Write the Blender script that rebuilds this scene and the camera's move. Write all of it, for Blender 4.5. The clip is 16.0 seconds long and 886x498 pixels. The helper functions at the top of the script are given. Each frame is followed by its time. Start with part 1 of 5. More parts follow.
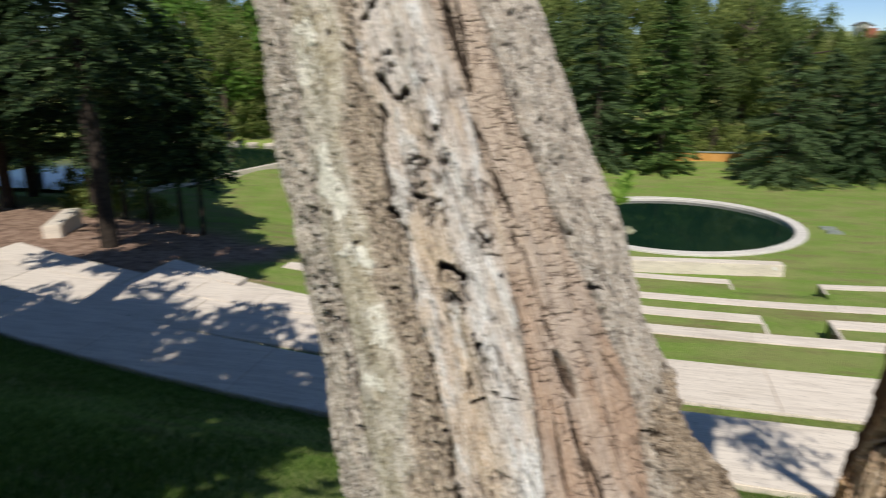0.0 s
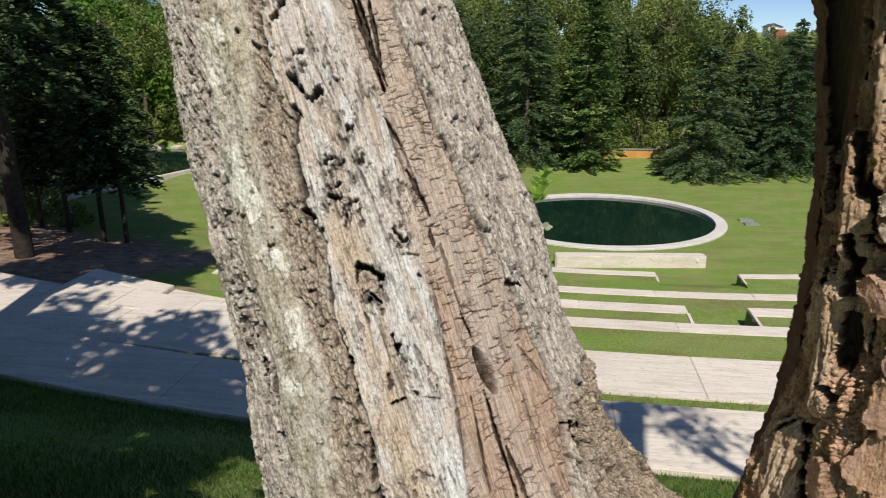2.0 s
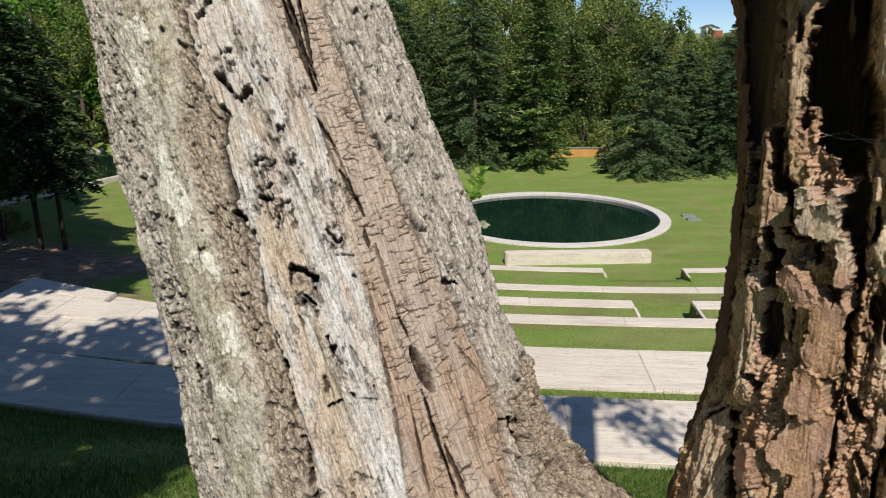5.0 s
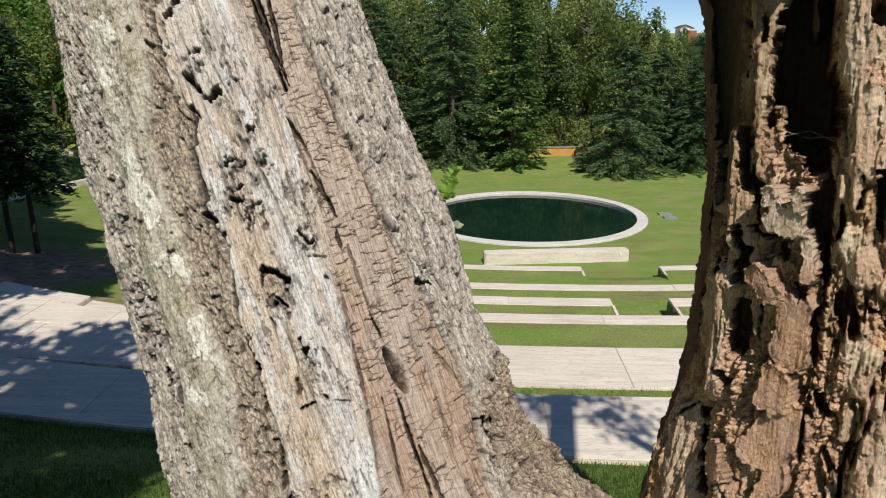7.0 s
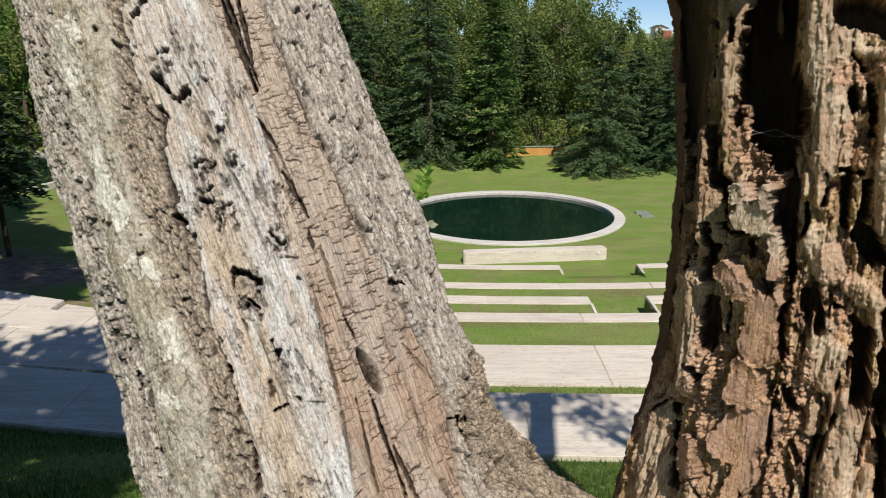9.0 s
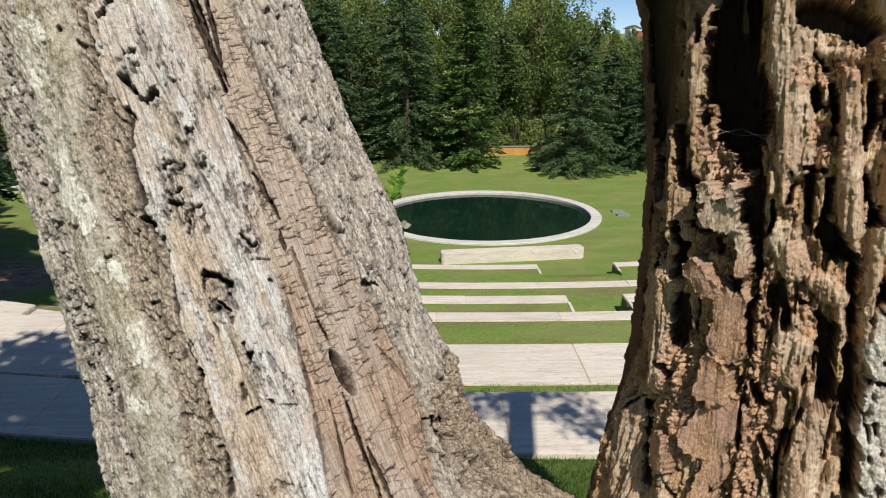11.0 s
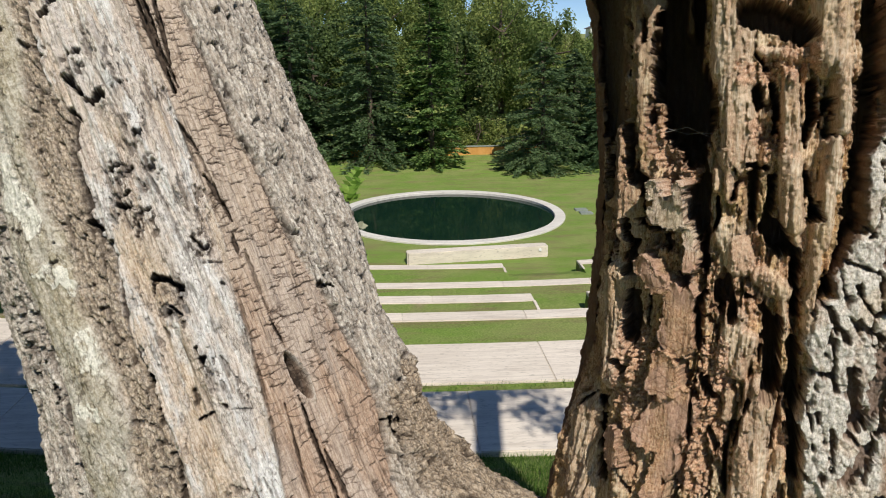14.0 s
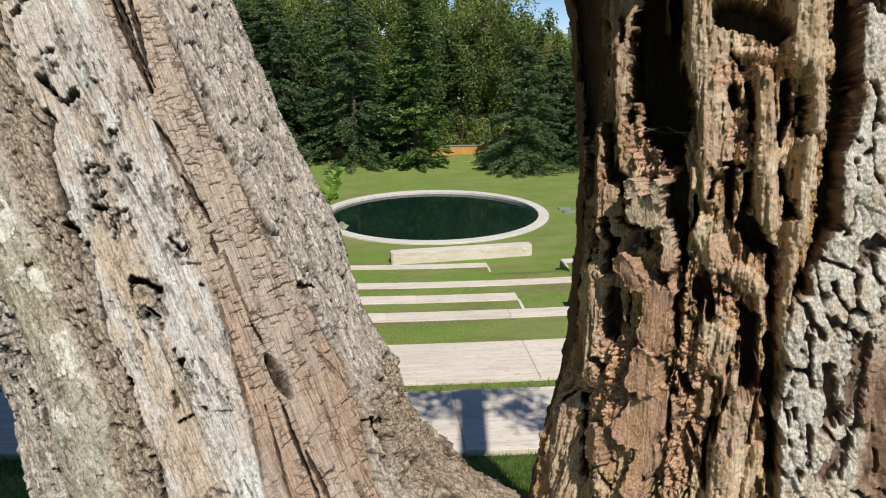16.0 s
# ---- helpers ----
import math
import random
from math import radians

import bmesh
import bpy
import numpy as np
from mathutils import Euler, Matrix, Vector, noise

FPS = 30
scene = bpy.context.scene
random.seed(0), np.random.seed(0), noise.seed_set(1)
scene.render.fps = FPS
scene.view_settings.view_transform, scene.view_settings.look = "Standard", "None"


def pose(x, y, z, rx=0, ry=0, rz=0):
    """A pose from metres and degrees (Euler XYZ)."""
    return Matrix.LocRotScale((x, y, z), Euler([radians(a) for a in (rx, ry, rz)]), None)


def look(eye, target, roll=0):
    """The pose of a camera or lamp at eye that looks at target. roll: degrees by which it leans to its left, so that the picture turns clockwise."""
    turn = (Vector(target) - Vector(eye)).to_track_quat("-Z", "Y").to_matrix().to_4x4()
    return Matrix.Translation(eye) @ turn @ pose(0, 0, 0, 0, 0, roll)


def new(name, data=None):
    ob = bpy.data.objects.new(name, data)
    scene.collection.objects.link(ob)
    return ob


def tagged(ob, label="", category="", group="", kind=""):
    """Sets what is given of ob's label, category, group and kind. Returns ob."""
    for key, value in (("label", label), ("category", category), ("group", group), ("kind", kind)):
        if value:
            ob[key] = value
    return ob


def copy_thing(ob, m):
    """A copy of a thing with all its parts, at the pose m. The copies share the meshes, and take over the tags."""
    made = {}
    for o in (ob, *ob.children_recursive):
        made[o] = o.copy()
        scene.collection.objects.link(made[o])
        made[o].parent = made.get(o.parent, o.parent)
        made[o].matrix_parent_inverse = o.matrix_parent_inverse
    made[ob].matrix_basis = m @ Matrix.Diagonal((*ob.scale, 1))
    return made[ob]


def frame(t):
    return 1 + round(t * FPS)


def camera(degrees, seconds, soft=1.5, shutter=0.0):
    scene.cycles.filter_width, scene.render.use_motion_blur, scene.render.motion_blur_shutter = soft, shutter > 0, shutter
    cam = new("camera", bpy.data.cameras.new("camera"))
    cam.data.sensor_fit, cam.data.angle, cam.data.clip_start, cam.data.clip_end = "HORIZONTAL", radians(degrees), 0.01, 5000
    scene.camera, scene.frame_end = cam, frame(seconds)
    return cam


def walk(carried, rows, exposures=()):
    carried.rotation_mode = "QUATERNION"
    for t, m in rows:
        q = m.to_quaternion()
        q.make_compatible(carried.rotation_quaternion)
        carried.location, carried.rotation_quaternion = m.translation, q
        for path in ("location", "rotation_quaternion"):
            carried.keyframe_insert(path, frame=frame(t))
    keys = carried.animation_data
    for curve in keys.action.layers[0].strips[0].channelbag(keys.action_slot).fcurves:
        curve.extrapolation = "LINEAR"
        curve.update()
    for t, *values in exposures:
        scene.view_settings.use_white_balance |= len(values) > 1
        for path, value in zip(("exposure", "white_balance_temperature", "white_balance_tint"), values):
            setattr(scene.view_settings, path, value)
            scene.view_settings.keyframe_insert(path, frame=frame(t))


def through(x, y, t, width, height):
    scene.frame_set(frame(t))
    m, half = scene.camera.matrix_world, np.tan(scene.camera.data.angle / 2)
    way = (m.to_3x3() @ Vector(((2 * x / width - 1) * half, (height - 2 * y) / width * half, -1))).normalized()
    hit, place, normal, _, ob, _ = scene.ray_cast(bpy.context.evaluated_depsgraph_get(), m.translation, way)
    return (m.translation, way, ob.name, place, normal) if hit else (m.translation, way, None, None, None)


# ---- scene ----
# The camera stands on a grassy bank behind a forked tree and turns slowly to its right.
cam = camera(65.2, 16.0, soft=1.0, shutter=1.3)
PATH = [
    (0, (0.275, 0.045, 6.462), (-0.204, 1.907, 5.911), -0.5),
    (0.1, (0.2764, 0.0457, 6.4616), (-0.1732, 1.9147, 5.9106), -0.47),
    (0.2, (0.277, 0.046, 6.4615), (-0.1609, 1.9178, 5.9105), -0.45),
    (0.3, (0.2775, 0.0462, 6.4614), (-0.1494, 1.9206, 5.9104), -0.44),
    (0.4, (0.2783, 0.0466, 6.4612), (-0.1318, 1.925, 5.9102), -0.42),
    (0.5, (0.279, 0.047, 6.461), (-0.116, 1.929, 5.91), -0.4),
    (1, (0.283, 0.048, 6.461), (-0.071, 1.938, 5.91), -0.5),
    (1.5, (0.286, 0.049, 6.461), (-0.037, 1.944, 5.909), -0.4),
    (2, (0.288, 0.049, 6.461), (-0.006, 1.949, 5.909), -0.5),
    (2.5, (0.29, 0.049, 6.46), (0.02, 1.953, 5.909), -0.4),
    (3, (0.293, 0.05, 6.461), (0.049, 1.956, 5.909), -0.4),
    (3.5, (0.295, 0.05, 6.461), (0.077, 1.96, 5.909), -0.5),
    (4, (0.297, 0.051, 6.46), (0.103, 1.963, 5.908), -0.5),
    (6.5, (0.305, 0.051, 6.46), (0.198, 1.97, 5.907), -0.5),
    (7, (0.306, 0.052, 6.46), (0.212, 1.971, 5.907), -0.5),
    (7.5, (0.307, 0.051, 6.46), (0.224, 1.972, 5.907), -0.5),
    (8, (0.308, 0.051, 6.46), (0.241, 1.972, 5.907), -0.5),
    (8.5, (0.309, 0.052, 6.46), (0.259, 1.973, 5.907), -0.5),
    (9, (0.311, 0.052, 6.46), (0.277, 1.973, 5.906), -0.5),
    (11.5, (0.317, 0.052, 6.46), (0.362, 1.973, 5.906), -0.5),
    (12, (0.319, 0.052, 6.46), (0.38, 1.972, 5.905), -0.5),
    (12.5, (0.32, 0.052, 6.46), (0.397, 1.972, 5.905), -0.5),
    (13, (0.321, 0.051, 6.46), (0.414, 1.971, 5.905), -0.5),
    (13.5, (0.323, 0.052, 6.46), (0.434, 1.97, 5.905), -0.5),
    (14, (0.324, 0.051, 6.46), (0.452, 1.969, 5.905), -0.5),
    (14.5, (0.325, 0.051, 6.46), (0.467, 1.968, 5.905), -0.5),
    (15, (0.326, 0.051, 6.46), (0.481, 1.966, 5.905), -0.5),
    (15.5, (0.327, 0.051, 6.46), (0.492, 1.965, 5.905), -0.5),
    (16, (0.327, 0.051, 6.46), (0.5, 1.964, 5.904), -0.5),
]
walk(cam, [(t, look(eye, aim, roll)) for t, eye, aim, roll in PATH])
scene.view_settings.exposure = 0.0

# ---- light ----
SUN_EL, SUN_AZ = radians(50), radians(-14)      # the light travels towards heading SUN_AZ (from +y to +x)
world = bpy.data.worlds.new("sky")
scene.world = world
world.use_nodes = True
sky = world.node_tree.nodes.new("ShaderNodeTexSky")
sky.sky_type, sky.sun_disc = "NISHITA", False
sky.sun_elevation, sky.sun_rotation = SUN_EL, SUN_AZ + math.pi
sky.air_density, sky.dust_density, sky.ozone_density, sky.altitude = 1.0, 0.0, 4.0, 4500
world.node_tree.links.new(sky.outputs[0], world.node_tree.nodes["Background"].inputs[0])
world.node_tree.nodes["Background"].inputs[1].default_value = 0.10
sun = new("sun", bpy.data.lights.new("sun", "SUN"))
sun.data.energy, sun.data.angle, sun.data.color = 4.45, radians(0.53), (1.0, 0.95, 0.87)
sun.matrix_world = look((0, 0, 30), (math.sin(SUN_AZ) * math.cos(SUN_EL), math.cos(SUN_AZ) * math.cos(SUN_EL), 30 - math.sin(SUN_EL)))


# ---- noise on arrays ----
def hashed(ix, iy, seed):
    h = (ix.astype(np.int64) * 374761393 + iy.astype(np.int64) * 668265263 + seed * 974634777) & 0xFFFFFFFF
    h = ((h ^ (h >> 13)) * 1274126177) & 0xFFFFFFFF
    return ((h ^ (h >> 16)) & 0xFFFF) / 65535.0


def perlin(x, y, seed=0):
    ix, iy = np.floor(x), np.floor(y)
    fx, fy = x - ix, y - iy
    u, v = fx * fx * fx * (fx * (fx * 6 - 15) + 10), fy * fy * fy * (fy * (fy * 6 - 15) + 10)

    def g(dx, dy):
        a = hashed(ix + dx, iy + dy, seed) * 2 * np.pi
        return np.cos(a) * (fx - dx) + np.sin(a) * (fy - dy)
    a, b = g(0, 0) * (1 - u) + g(1, 0) * u, g(0, 1) * (1 - u) + g(1, 1) * u
    return (a * (1 - v) + b * v) * 1.5


def fbm(x, y, octaves=4, seed=0, gain=0.5):
    out, amp = 0, 1.0
    for i in range(octaves):
        out = out + amp * perlin(x * 2 ** i, y * 2 ** i, seed + 17 * i)
        amp *= gain
    return out


def cells(x, y, seed=0, jitter=0.9):
    """Distance to the nearest cell point, gap to the second nearest, and a random value of the cell."""
    ix, iy = np.floor(x), np.floor(y)
    d1, d2, val = np.full(x.shape, 9.0), np.full(x.shape, 9.0), np.zeros(x.shape)
    for dx in (-1, 0, 1):
        for dy in (-1, 0, 1):
            px = ix + dx + 0.5 + (hashed(ix + dx, iy + dy, seed) - 0.5) * jitter
            py = iy + dy + 0.5 + (hashed(ix + dx, iy + dy, seed + 5) - 0.5) * jitter
            d = np.hypot(px - x, py - y)
            near = d < d1
            d2 = np.where(near, d1, np.minimum(d2, d))
            val = np.where(near, hashed(ix + dx, iy + dy, seed + 9), val)
            d1 = np.where(near, d, d1)
    return d1, d2 - d1, val


def step(a, b, x):
    t = np.clip((x - a) / (b - a), 0, 1)
    return t * t * (3 - 2 * t)


# ---- materials ----
def material(name, rough=0.9):
    m = bpy.data.materials.new(name)
    m.use_nodes = True
    n = m.node_tree.nodes
    n["Principled BSDF"].inputs["Roughness"].default_value = rough
    n["Principled BSDF"].inputs["Specular IOR Level"].default_value = 0.25
    return m


class Nodes:
    """Short hand for building a material's node tree."""
    def __init__(self, m):
        self.t = m.node_tree
        self.bsdf = self.t.nodes["Principled BSDF"]

    def add(self, kind, links=()):
        n = self.t.nodes.new("ShaderNode" + kind)
        for key, v in links:
            if isinstance(v, bpy.types.NodeSocket):
                self.t.links.new(v, n.inputs[key])
            else:
                n.inputs[key].default_value = v
        return n

    def coords(self, scale, uv=True):
        if uv:
            n = self.add("Attribute")
            n.attribute_name = "stem"
            src, scale = n.outputs["Vector"], (scale[0], scale[1], scale[0])
        else:
            src = self.add("TexCoord").outputs["Object"]
        return self.add("Mapping", [("Vector", src), ("Scale", scale)]).outputs[0]

    def noise(self, scale, detail=4, uv=True, size=1.0, rough=0.55, distort=0.0):
        return self.add("TexNoise", [("Vector", self.coords(scale, uv)), ("Scale", size), ("Detail", detail), ("Roughness", rough), ("Distortion", distort)]).outputs[0]

    def ramp(self, fac, stops):
        n = self.add("ValToRGB", [("Fac", fac)])
        e = n.color_ramp.elements
        while len(e) < len(stops):
            e.new(0.5)
        for s, (p, c) in zip(e, stops):
            s.position, s.color = p, (*c, 1) if not isinstance(c, float) else (c, c, c, 1)
        return n.outputs[0]

    def mix(self, fac, a, b, how="MIX"):
        n = self.add("Mix")
        n.data_type, n.blend_type = "RGBA", how
        for i, v in ((0, fac), (6, a), (7, b)):
            if isinstance(v, bpy.types.NodeSocket):
                self.t.links.new(v, n.inputs[i])
            elif i == 0:
                n.inputs[0].default_value = v
            else:
                n.inputs[i].default_value = (*v, 1)
        return n.outputs[2]

    def math(self, how, a, b=0.0):
        n = self.add("Math", [(0, a), (1, b)])
        n.operation = how
        return n.outputs[0]

    def crackle(self, scale, width, wobble=0.25):
        """1 on a fine net of cracks in stem coordinates, 0 elsewhere."""
        at = self.coords(scale)
        n = self.add("TexNoise", [("Vector", at), ("Scale", 1.3), ("Detail", 3.0)])
        v = self.add("VectorMath", [(0, n.outputs["Color"]), (1, (wobble,) * 3)])
        v.operation = "MULTIPLY"
        w = self.add("VectorMath", [(0, at), (1, v.outputs[0])])
        c = self.add("TexVoronoi", [("Vector", w.outputs[0]), ("Scale", 1.0)])
        c.feature = "DISTANCE_TO_EDGE"
        return self.ramp(c.outputs["Distance"], [(0.0, 1.0), (width, 0.0)])

    def attr(self, name):
        n = self.add("Attribute")
        n.attribute_name = name
        return n.outputs["Fac"]

    def bump(self, height, strength, distance):
        b = self.add("Bump", [("Height", height), ("Strength", strength), ("Distance", distance)])
        self.t.links.new(b.outputs[0], self.bsdf.inputs["Normal"])

    def colour(self, c):
        self.t.links.new(c, self.bsdf.inputs["Base Color"])


def bark_left():
    m = material("weathered_bark", 0.95)
    n = Nodes(m)
    n.bsdf.inputs["Specular IOR Level"].default_value = 0.12
    fine = n.noise((500, 210, 1), 6, rough=0.75)
    grit = n.noise((950, 520, 1), 3, rough=0.7)
    mid = n.noise((120, 45, 1), 4, rough=0.6)
    big = n.noise((26, 9, 1), 3)
    grain = n.noise((850, 24, 1), 4, rough=0.62, distort=0.5)
    patch = n.ramp(n.math("ADD", n.math("MULTIPLY", n.noise((30, 17, 1), 5, rough=0.7), 0.8), n.math("MULTIPLY", fine, 0.2)), [(0.535, 0.0), (0.58, 1.0)])
    patch = n.math("MAXIMUM", n.math("MULTIPLY", patch, 0.2), n.ramp(n.math("ADD", n.math("MULTIPLY", n.attr("cream"), 0.5), n.math("ADD", n.math("MULTIPLY", mid, 0.45), n.math("MULTIPLY", fine, 0.35))), [(0.8, 0.0), (0.88, 1.0)]))
    bark = n.ramp(fine, [(0.34, (0.3, 0.25, 0.205)), (0.48, (0.56, 0.5, 0.43)), (0.62, (0.78, 0.725, 0.65))])
    bark = n.mix(n.ramp(mid, [(0.44, 0.0), (0.6, 0.8)]), bark, n.ramp(fine, [(0.32, (0.24, 0.19, 0.15)), (0.63, (0.58, 0.49, 0.4))]))
    lichen = n.ramp(fine, [(0.32, (0.36, 0.31, 0.25)), (0.48, (0.53, 0.475, 0.395)), (0.64, (0.68, 0.635, 0.55))])
    olive = n.ramp(fine, [(0.32, (0.22, 0.18, 0.115)), (0.48, (0.38, 0.325, 0.225)), (0.64, (0.53, 0.47, 0.355))])
    lichen = n.mix(n.ramp(n.math("ADD", n.math("MULTIPLY", big, 0.55), n.math("MULTIPLY", mid, 0.45)), [(0.43, 1.0), (0.56, 0.0)]), lichen, olive)
    lichen = n.mix(n.math("MULTIPLY", patch, 0.9), lichen, n.ramp(fine, [(0.3, (0.6, 0.57, 0.48)), (0.55, (0.84, 0.81, 0.71))]))
    ochre = n.ramp(fine, [(0.34, (0.14, 0.095, 0.06)), (0.48, (0.42, 0.32, 0.22)), (0.62, (0.62, 0.51, 0.38))])
    pink = n.ramp(grain, [(0.3, (0.28, 0.215, 0.17)), (0.48, (0.55, 0.465, 0.395)), (0.64, (0.72, 0.64, 0.57))])
    tan = n.ramp(grain, [(0.3, (0.3, 0.2, 0.12)), (0.48, (0.54, 0.42, 0.3)), (0.64, (0.68, 0.57, 0.45))])
    wood = n.mix(n.math("MAXIMUM", n.ramp(n.noise((60, 9, 1), 4, rough=0.65), [(0.53, 0.0), (0.6, 0.6)]), n.math("MULTIPLY", n.attr("tan"), n.ramp(mid, [(0.35, 0.4), (0.5, 1.0)]))), pink, tan)
    pale = n.ramp(grain, [(0.3, (0.38, 0.36, 0.34)), (0.46, (0.66, 0.64, 0.61)), (0.62, (0.8, 0.79, 0.77))])
    bleach = n.math("MULTIPLY", n.math("ADD", n.attr("bleach"), n.ramp(n.noise((50, 12, 2), 4, size=1.3), [(0.52, 0.0), (0.6, 0.8)])), n.ramp(mid, [(0.36, 0.25), (0.5, 1.0)]))
    wood = n.mix(bleach, wood, pale)
    wood = n.mix(n.math("MULTIPLY", n.crackle((190, 75), 0.1, 0.9), n.ramp(mid, [(0.45, 0.0), (0.6, 0.7)])), wood, (0.13, 0.1, 0.08))
    wood = n.mix(n.ramp(fine, [(0.32, 0.6), (0.44, 0.0)]), wood, (0.16, 0.12, 0.095))
    red = n.ramp(grain, [(0.3, (0.23, 0.145, 0.1)), (0.48, (0.43, 0.295, 0.21)), (0.66, (0.58, 0.445, 0.345))])
    dun = n.ramp(grain, [(0.3, (0.27, 0.195, 0.145)), (0.48, (0.49, 0.385, 0.3)), (0.66, (0.64, 0.535, 0.44))])
    red = n.mix(n.attr("tan"), dun, red)
    red = n.mix(n.ramp(n.noise((34, 7, 3), 4), [(0.46, 0.0), (0.6, 0.7)]), red, n.ramp(grain, [(0.3, (0.3, 0.24, 0.2)), (0.62, (0.58, 0.49, 0.415))]))
    red = n.mix(n.math("MULTIPLY", n.crackle((62, 150), 0.1, 0.5), n.ramp(n.noise((55, 40, 5), 3), [(0.42, 0.15), (0.58, 0.9)])), red, (0.09, 0.055, 0.038))
    lichen = n.mix(n.math("MULTIPLY", n.crackle((95, 60), 0.08, 1.2), n.ramp(mid, [(0.42, 0.9), (0.55, 0.0)])), lichen, (0.1, 0.08, 0.055))
    rough_bark = n.mix(n.math("MULTIPLY", n.crackle((105, 34), 0.13, 1.2), n.ramp(mid, [(0.38, 0.9), (0.58, 0.25)])), bark, (0.085, 0.065, 0.05))
    c = n.mix(n.attr("lichen"), rough_bark, lichen)
    c = n.mix(n.attr("ochre"), c, n.mix(n.math("MULTIPLY", n.crackle((170, 60), 0.13, 0.9), 0.6), ochre, (0.06, 0.042, 0.03)))
    c = n.mix(n.attr("wood"), c, wood)
    c = n.mix(n.attr("checked"), c, red)
    c = n.mix(n.ramp(grit, [(0.36, 0.4), (0.45, 0.0)]), c, (0.13, 0.1, 0.078))
    c = n.mix(n.math("MULTIPLY", n.ramp(grit, [(0.54, 0.0), (0.64, 0.3)]), n.ramp(n.attr("checked"), [(0.0, 1.0), (1.0, 0.3)])), c, (0.86, 0.82, 0.75))
    c = n.mix(1.0, c, (1.0, 1.0, 0.995), "MULTIPLY")
    # dark decay together with painted shade in holes, splits and furrows
    c = n.mix(n.attr("rot_shade"), c, (0.035, 0.024, 0.018))
    n.colour(c)
    n.bump(n.math("ADD", n.math("ADD", fine, n.math("MULTIPLY", grit, 0.3)), n.math("MULTIPLY", grain, 0.5)), 0.9, 0.0014)
    return m


def bark_right():
    m = material("decayed_heartwood", 0.95)
    n = Nodes(m)
    n.bsdf.inputs["Specular IOR Level"].default_value = 0.1
    fine = n.noise((800, 420, 1), 6, rough=0.72)
    grain = n.noise((800, 40, 1), 4, rough=0.62, distort=0.6)
    big = n.noise((60, 18, 1), 4)
    tan = n.ramp(grain, [(0.3, (0.26, 0.14, 0.07)), (0.47, (0.6, 0.42, 0.26)), (0.63, (0.79, 0.64, 0.45))])
    red = n.ramp(fine, [(0.3, (0.19, 0.08, 0.038)), (0.47, (0.52, 0.3, 0.17)), (0.63, (0.7, 0.5, 0.33))])
    plate = n.ramp(n.math("ADD", n.math("MULTIPLY", grain, 0.45), n.math("MULTIPLY", fine, 0.55)), [(0.3, (0.3, 0.155, 0.095)), (0.52, (0.53, 0.335, 0.235)), (0.68, (0.66, 0.48, 0.36))])
    plate = n.mix(n.ramp(n.noise((40, 25, 2), 4, rough=0.6), [(0.46, 0.0), (0.58, 0.8)]), plate, n.ramp(fine, [(0.34, (0.24, 0.11, 0.055)), (0.5, (0.58, 0.34, 0.19)), (0.62, (0.72, 0.52, 0.34))]))
    plate = n.mix(n.math("MULTIPLY", n.crackle((70, 120), 0.05, 0.8), n.ramp(big, [(0.4, 0.0), (0.6, 0.8)])), plate, (0.1, 0.06, 0.045))
    grey = n.ramp(fine, [(0.34, (0.33, 0.28, 0.225)), (0.46, (0.62, 0.56, 0.48)), (0.58, (0.8, 0.745, 0.66))])
    grey = n.mix(n.math("MULTIPLY", n.crackle((110, 80), 0.08, 0.9), 0.4), grey, (0.08, 0.07, 0.06))
    c = n.mix(n.ramp(big, [(0.42, 0.0), (0.52, 1.0)]), tan, red)
    c = n.mix(n.ramp(n.noise((90, 30, 4), 3), [(0.56, 0.0), (0.64, 0.6)]), c, (0.62, 0.53, 0.38))
    c = n.mix(n.ramp(n.noise((45, 16, 7), 4, rough=0.6), [(0.48, 0.0), (0.58, 0.65)]), c, n.ramp(fine, [(0.32, (0.26, 0.14, 0.05)), (0.48, (0.56, 0.35, 0.15)), (0.62, (0.7, 0.5, 0.26))]))
    c = n.mix(n.ramp(fine, [(0.33, 0.5), (0.43, 0.0)]), c, (0.12, 0.065, 0.038))
    c = n.mix(n.math("MULTIPLY", n.crackle((230, 60), 0.1, 1.1), n.ramp(big, [(0.4, 0.1), (0.6, 0.5)])), c, (0.06, 0.03, 0.018))
    streak = n.noise((120, 14, 6), 4, rough=0.6)
    sound = n.ramp(grain, [(0.3, (0.36, 0.24, 0.15)), (0.46, (0.64, 0.49, 0.345)), (0.62, (0.81, 0.69, 0.54))])
    sound = n.mix(n.ramp(streak, [(0.45, 0.0), (0.56, 0.8)]), sound, n.ramp(fine, [(0.32, (0.22, 0.12, 0.075)), (0.48, (0.48, 0.33, 0.225)), (0.62, (0.63, 0.48, 0.36))]))
    c = n.mix(n.math("MULTIPLY", n.attr("sound"), 0.75), c, sound)
    c = n.mix(n.math("MULTIPLY", n.attr("crumb"), 0.75), c, n.ramp(fine, [(0.32, (0.26, 0.105, 0.055)), (0.48, (0.6, 0.345, 0.215)), (0.62, (0.77, 0.56, 0.41))]))
    c = n.mix(n.attr("plate"), c, plate)
    c = n.mix(n.attr("bark"), c, grey)
    # decayed wood, and shade painted into hollows, clefts and the far flank
    c = n.mix(n.attr("rot_shade"), c, (0.14, 0.083, 0.055))
    n.colour(c)
    n.bump(n.math("ADD", fine, grain), 0.8, 0.0012)
    return m


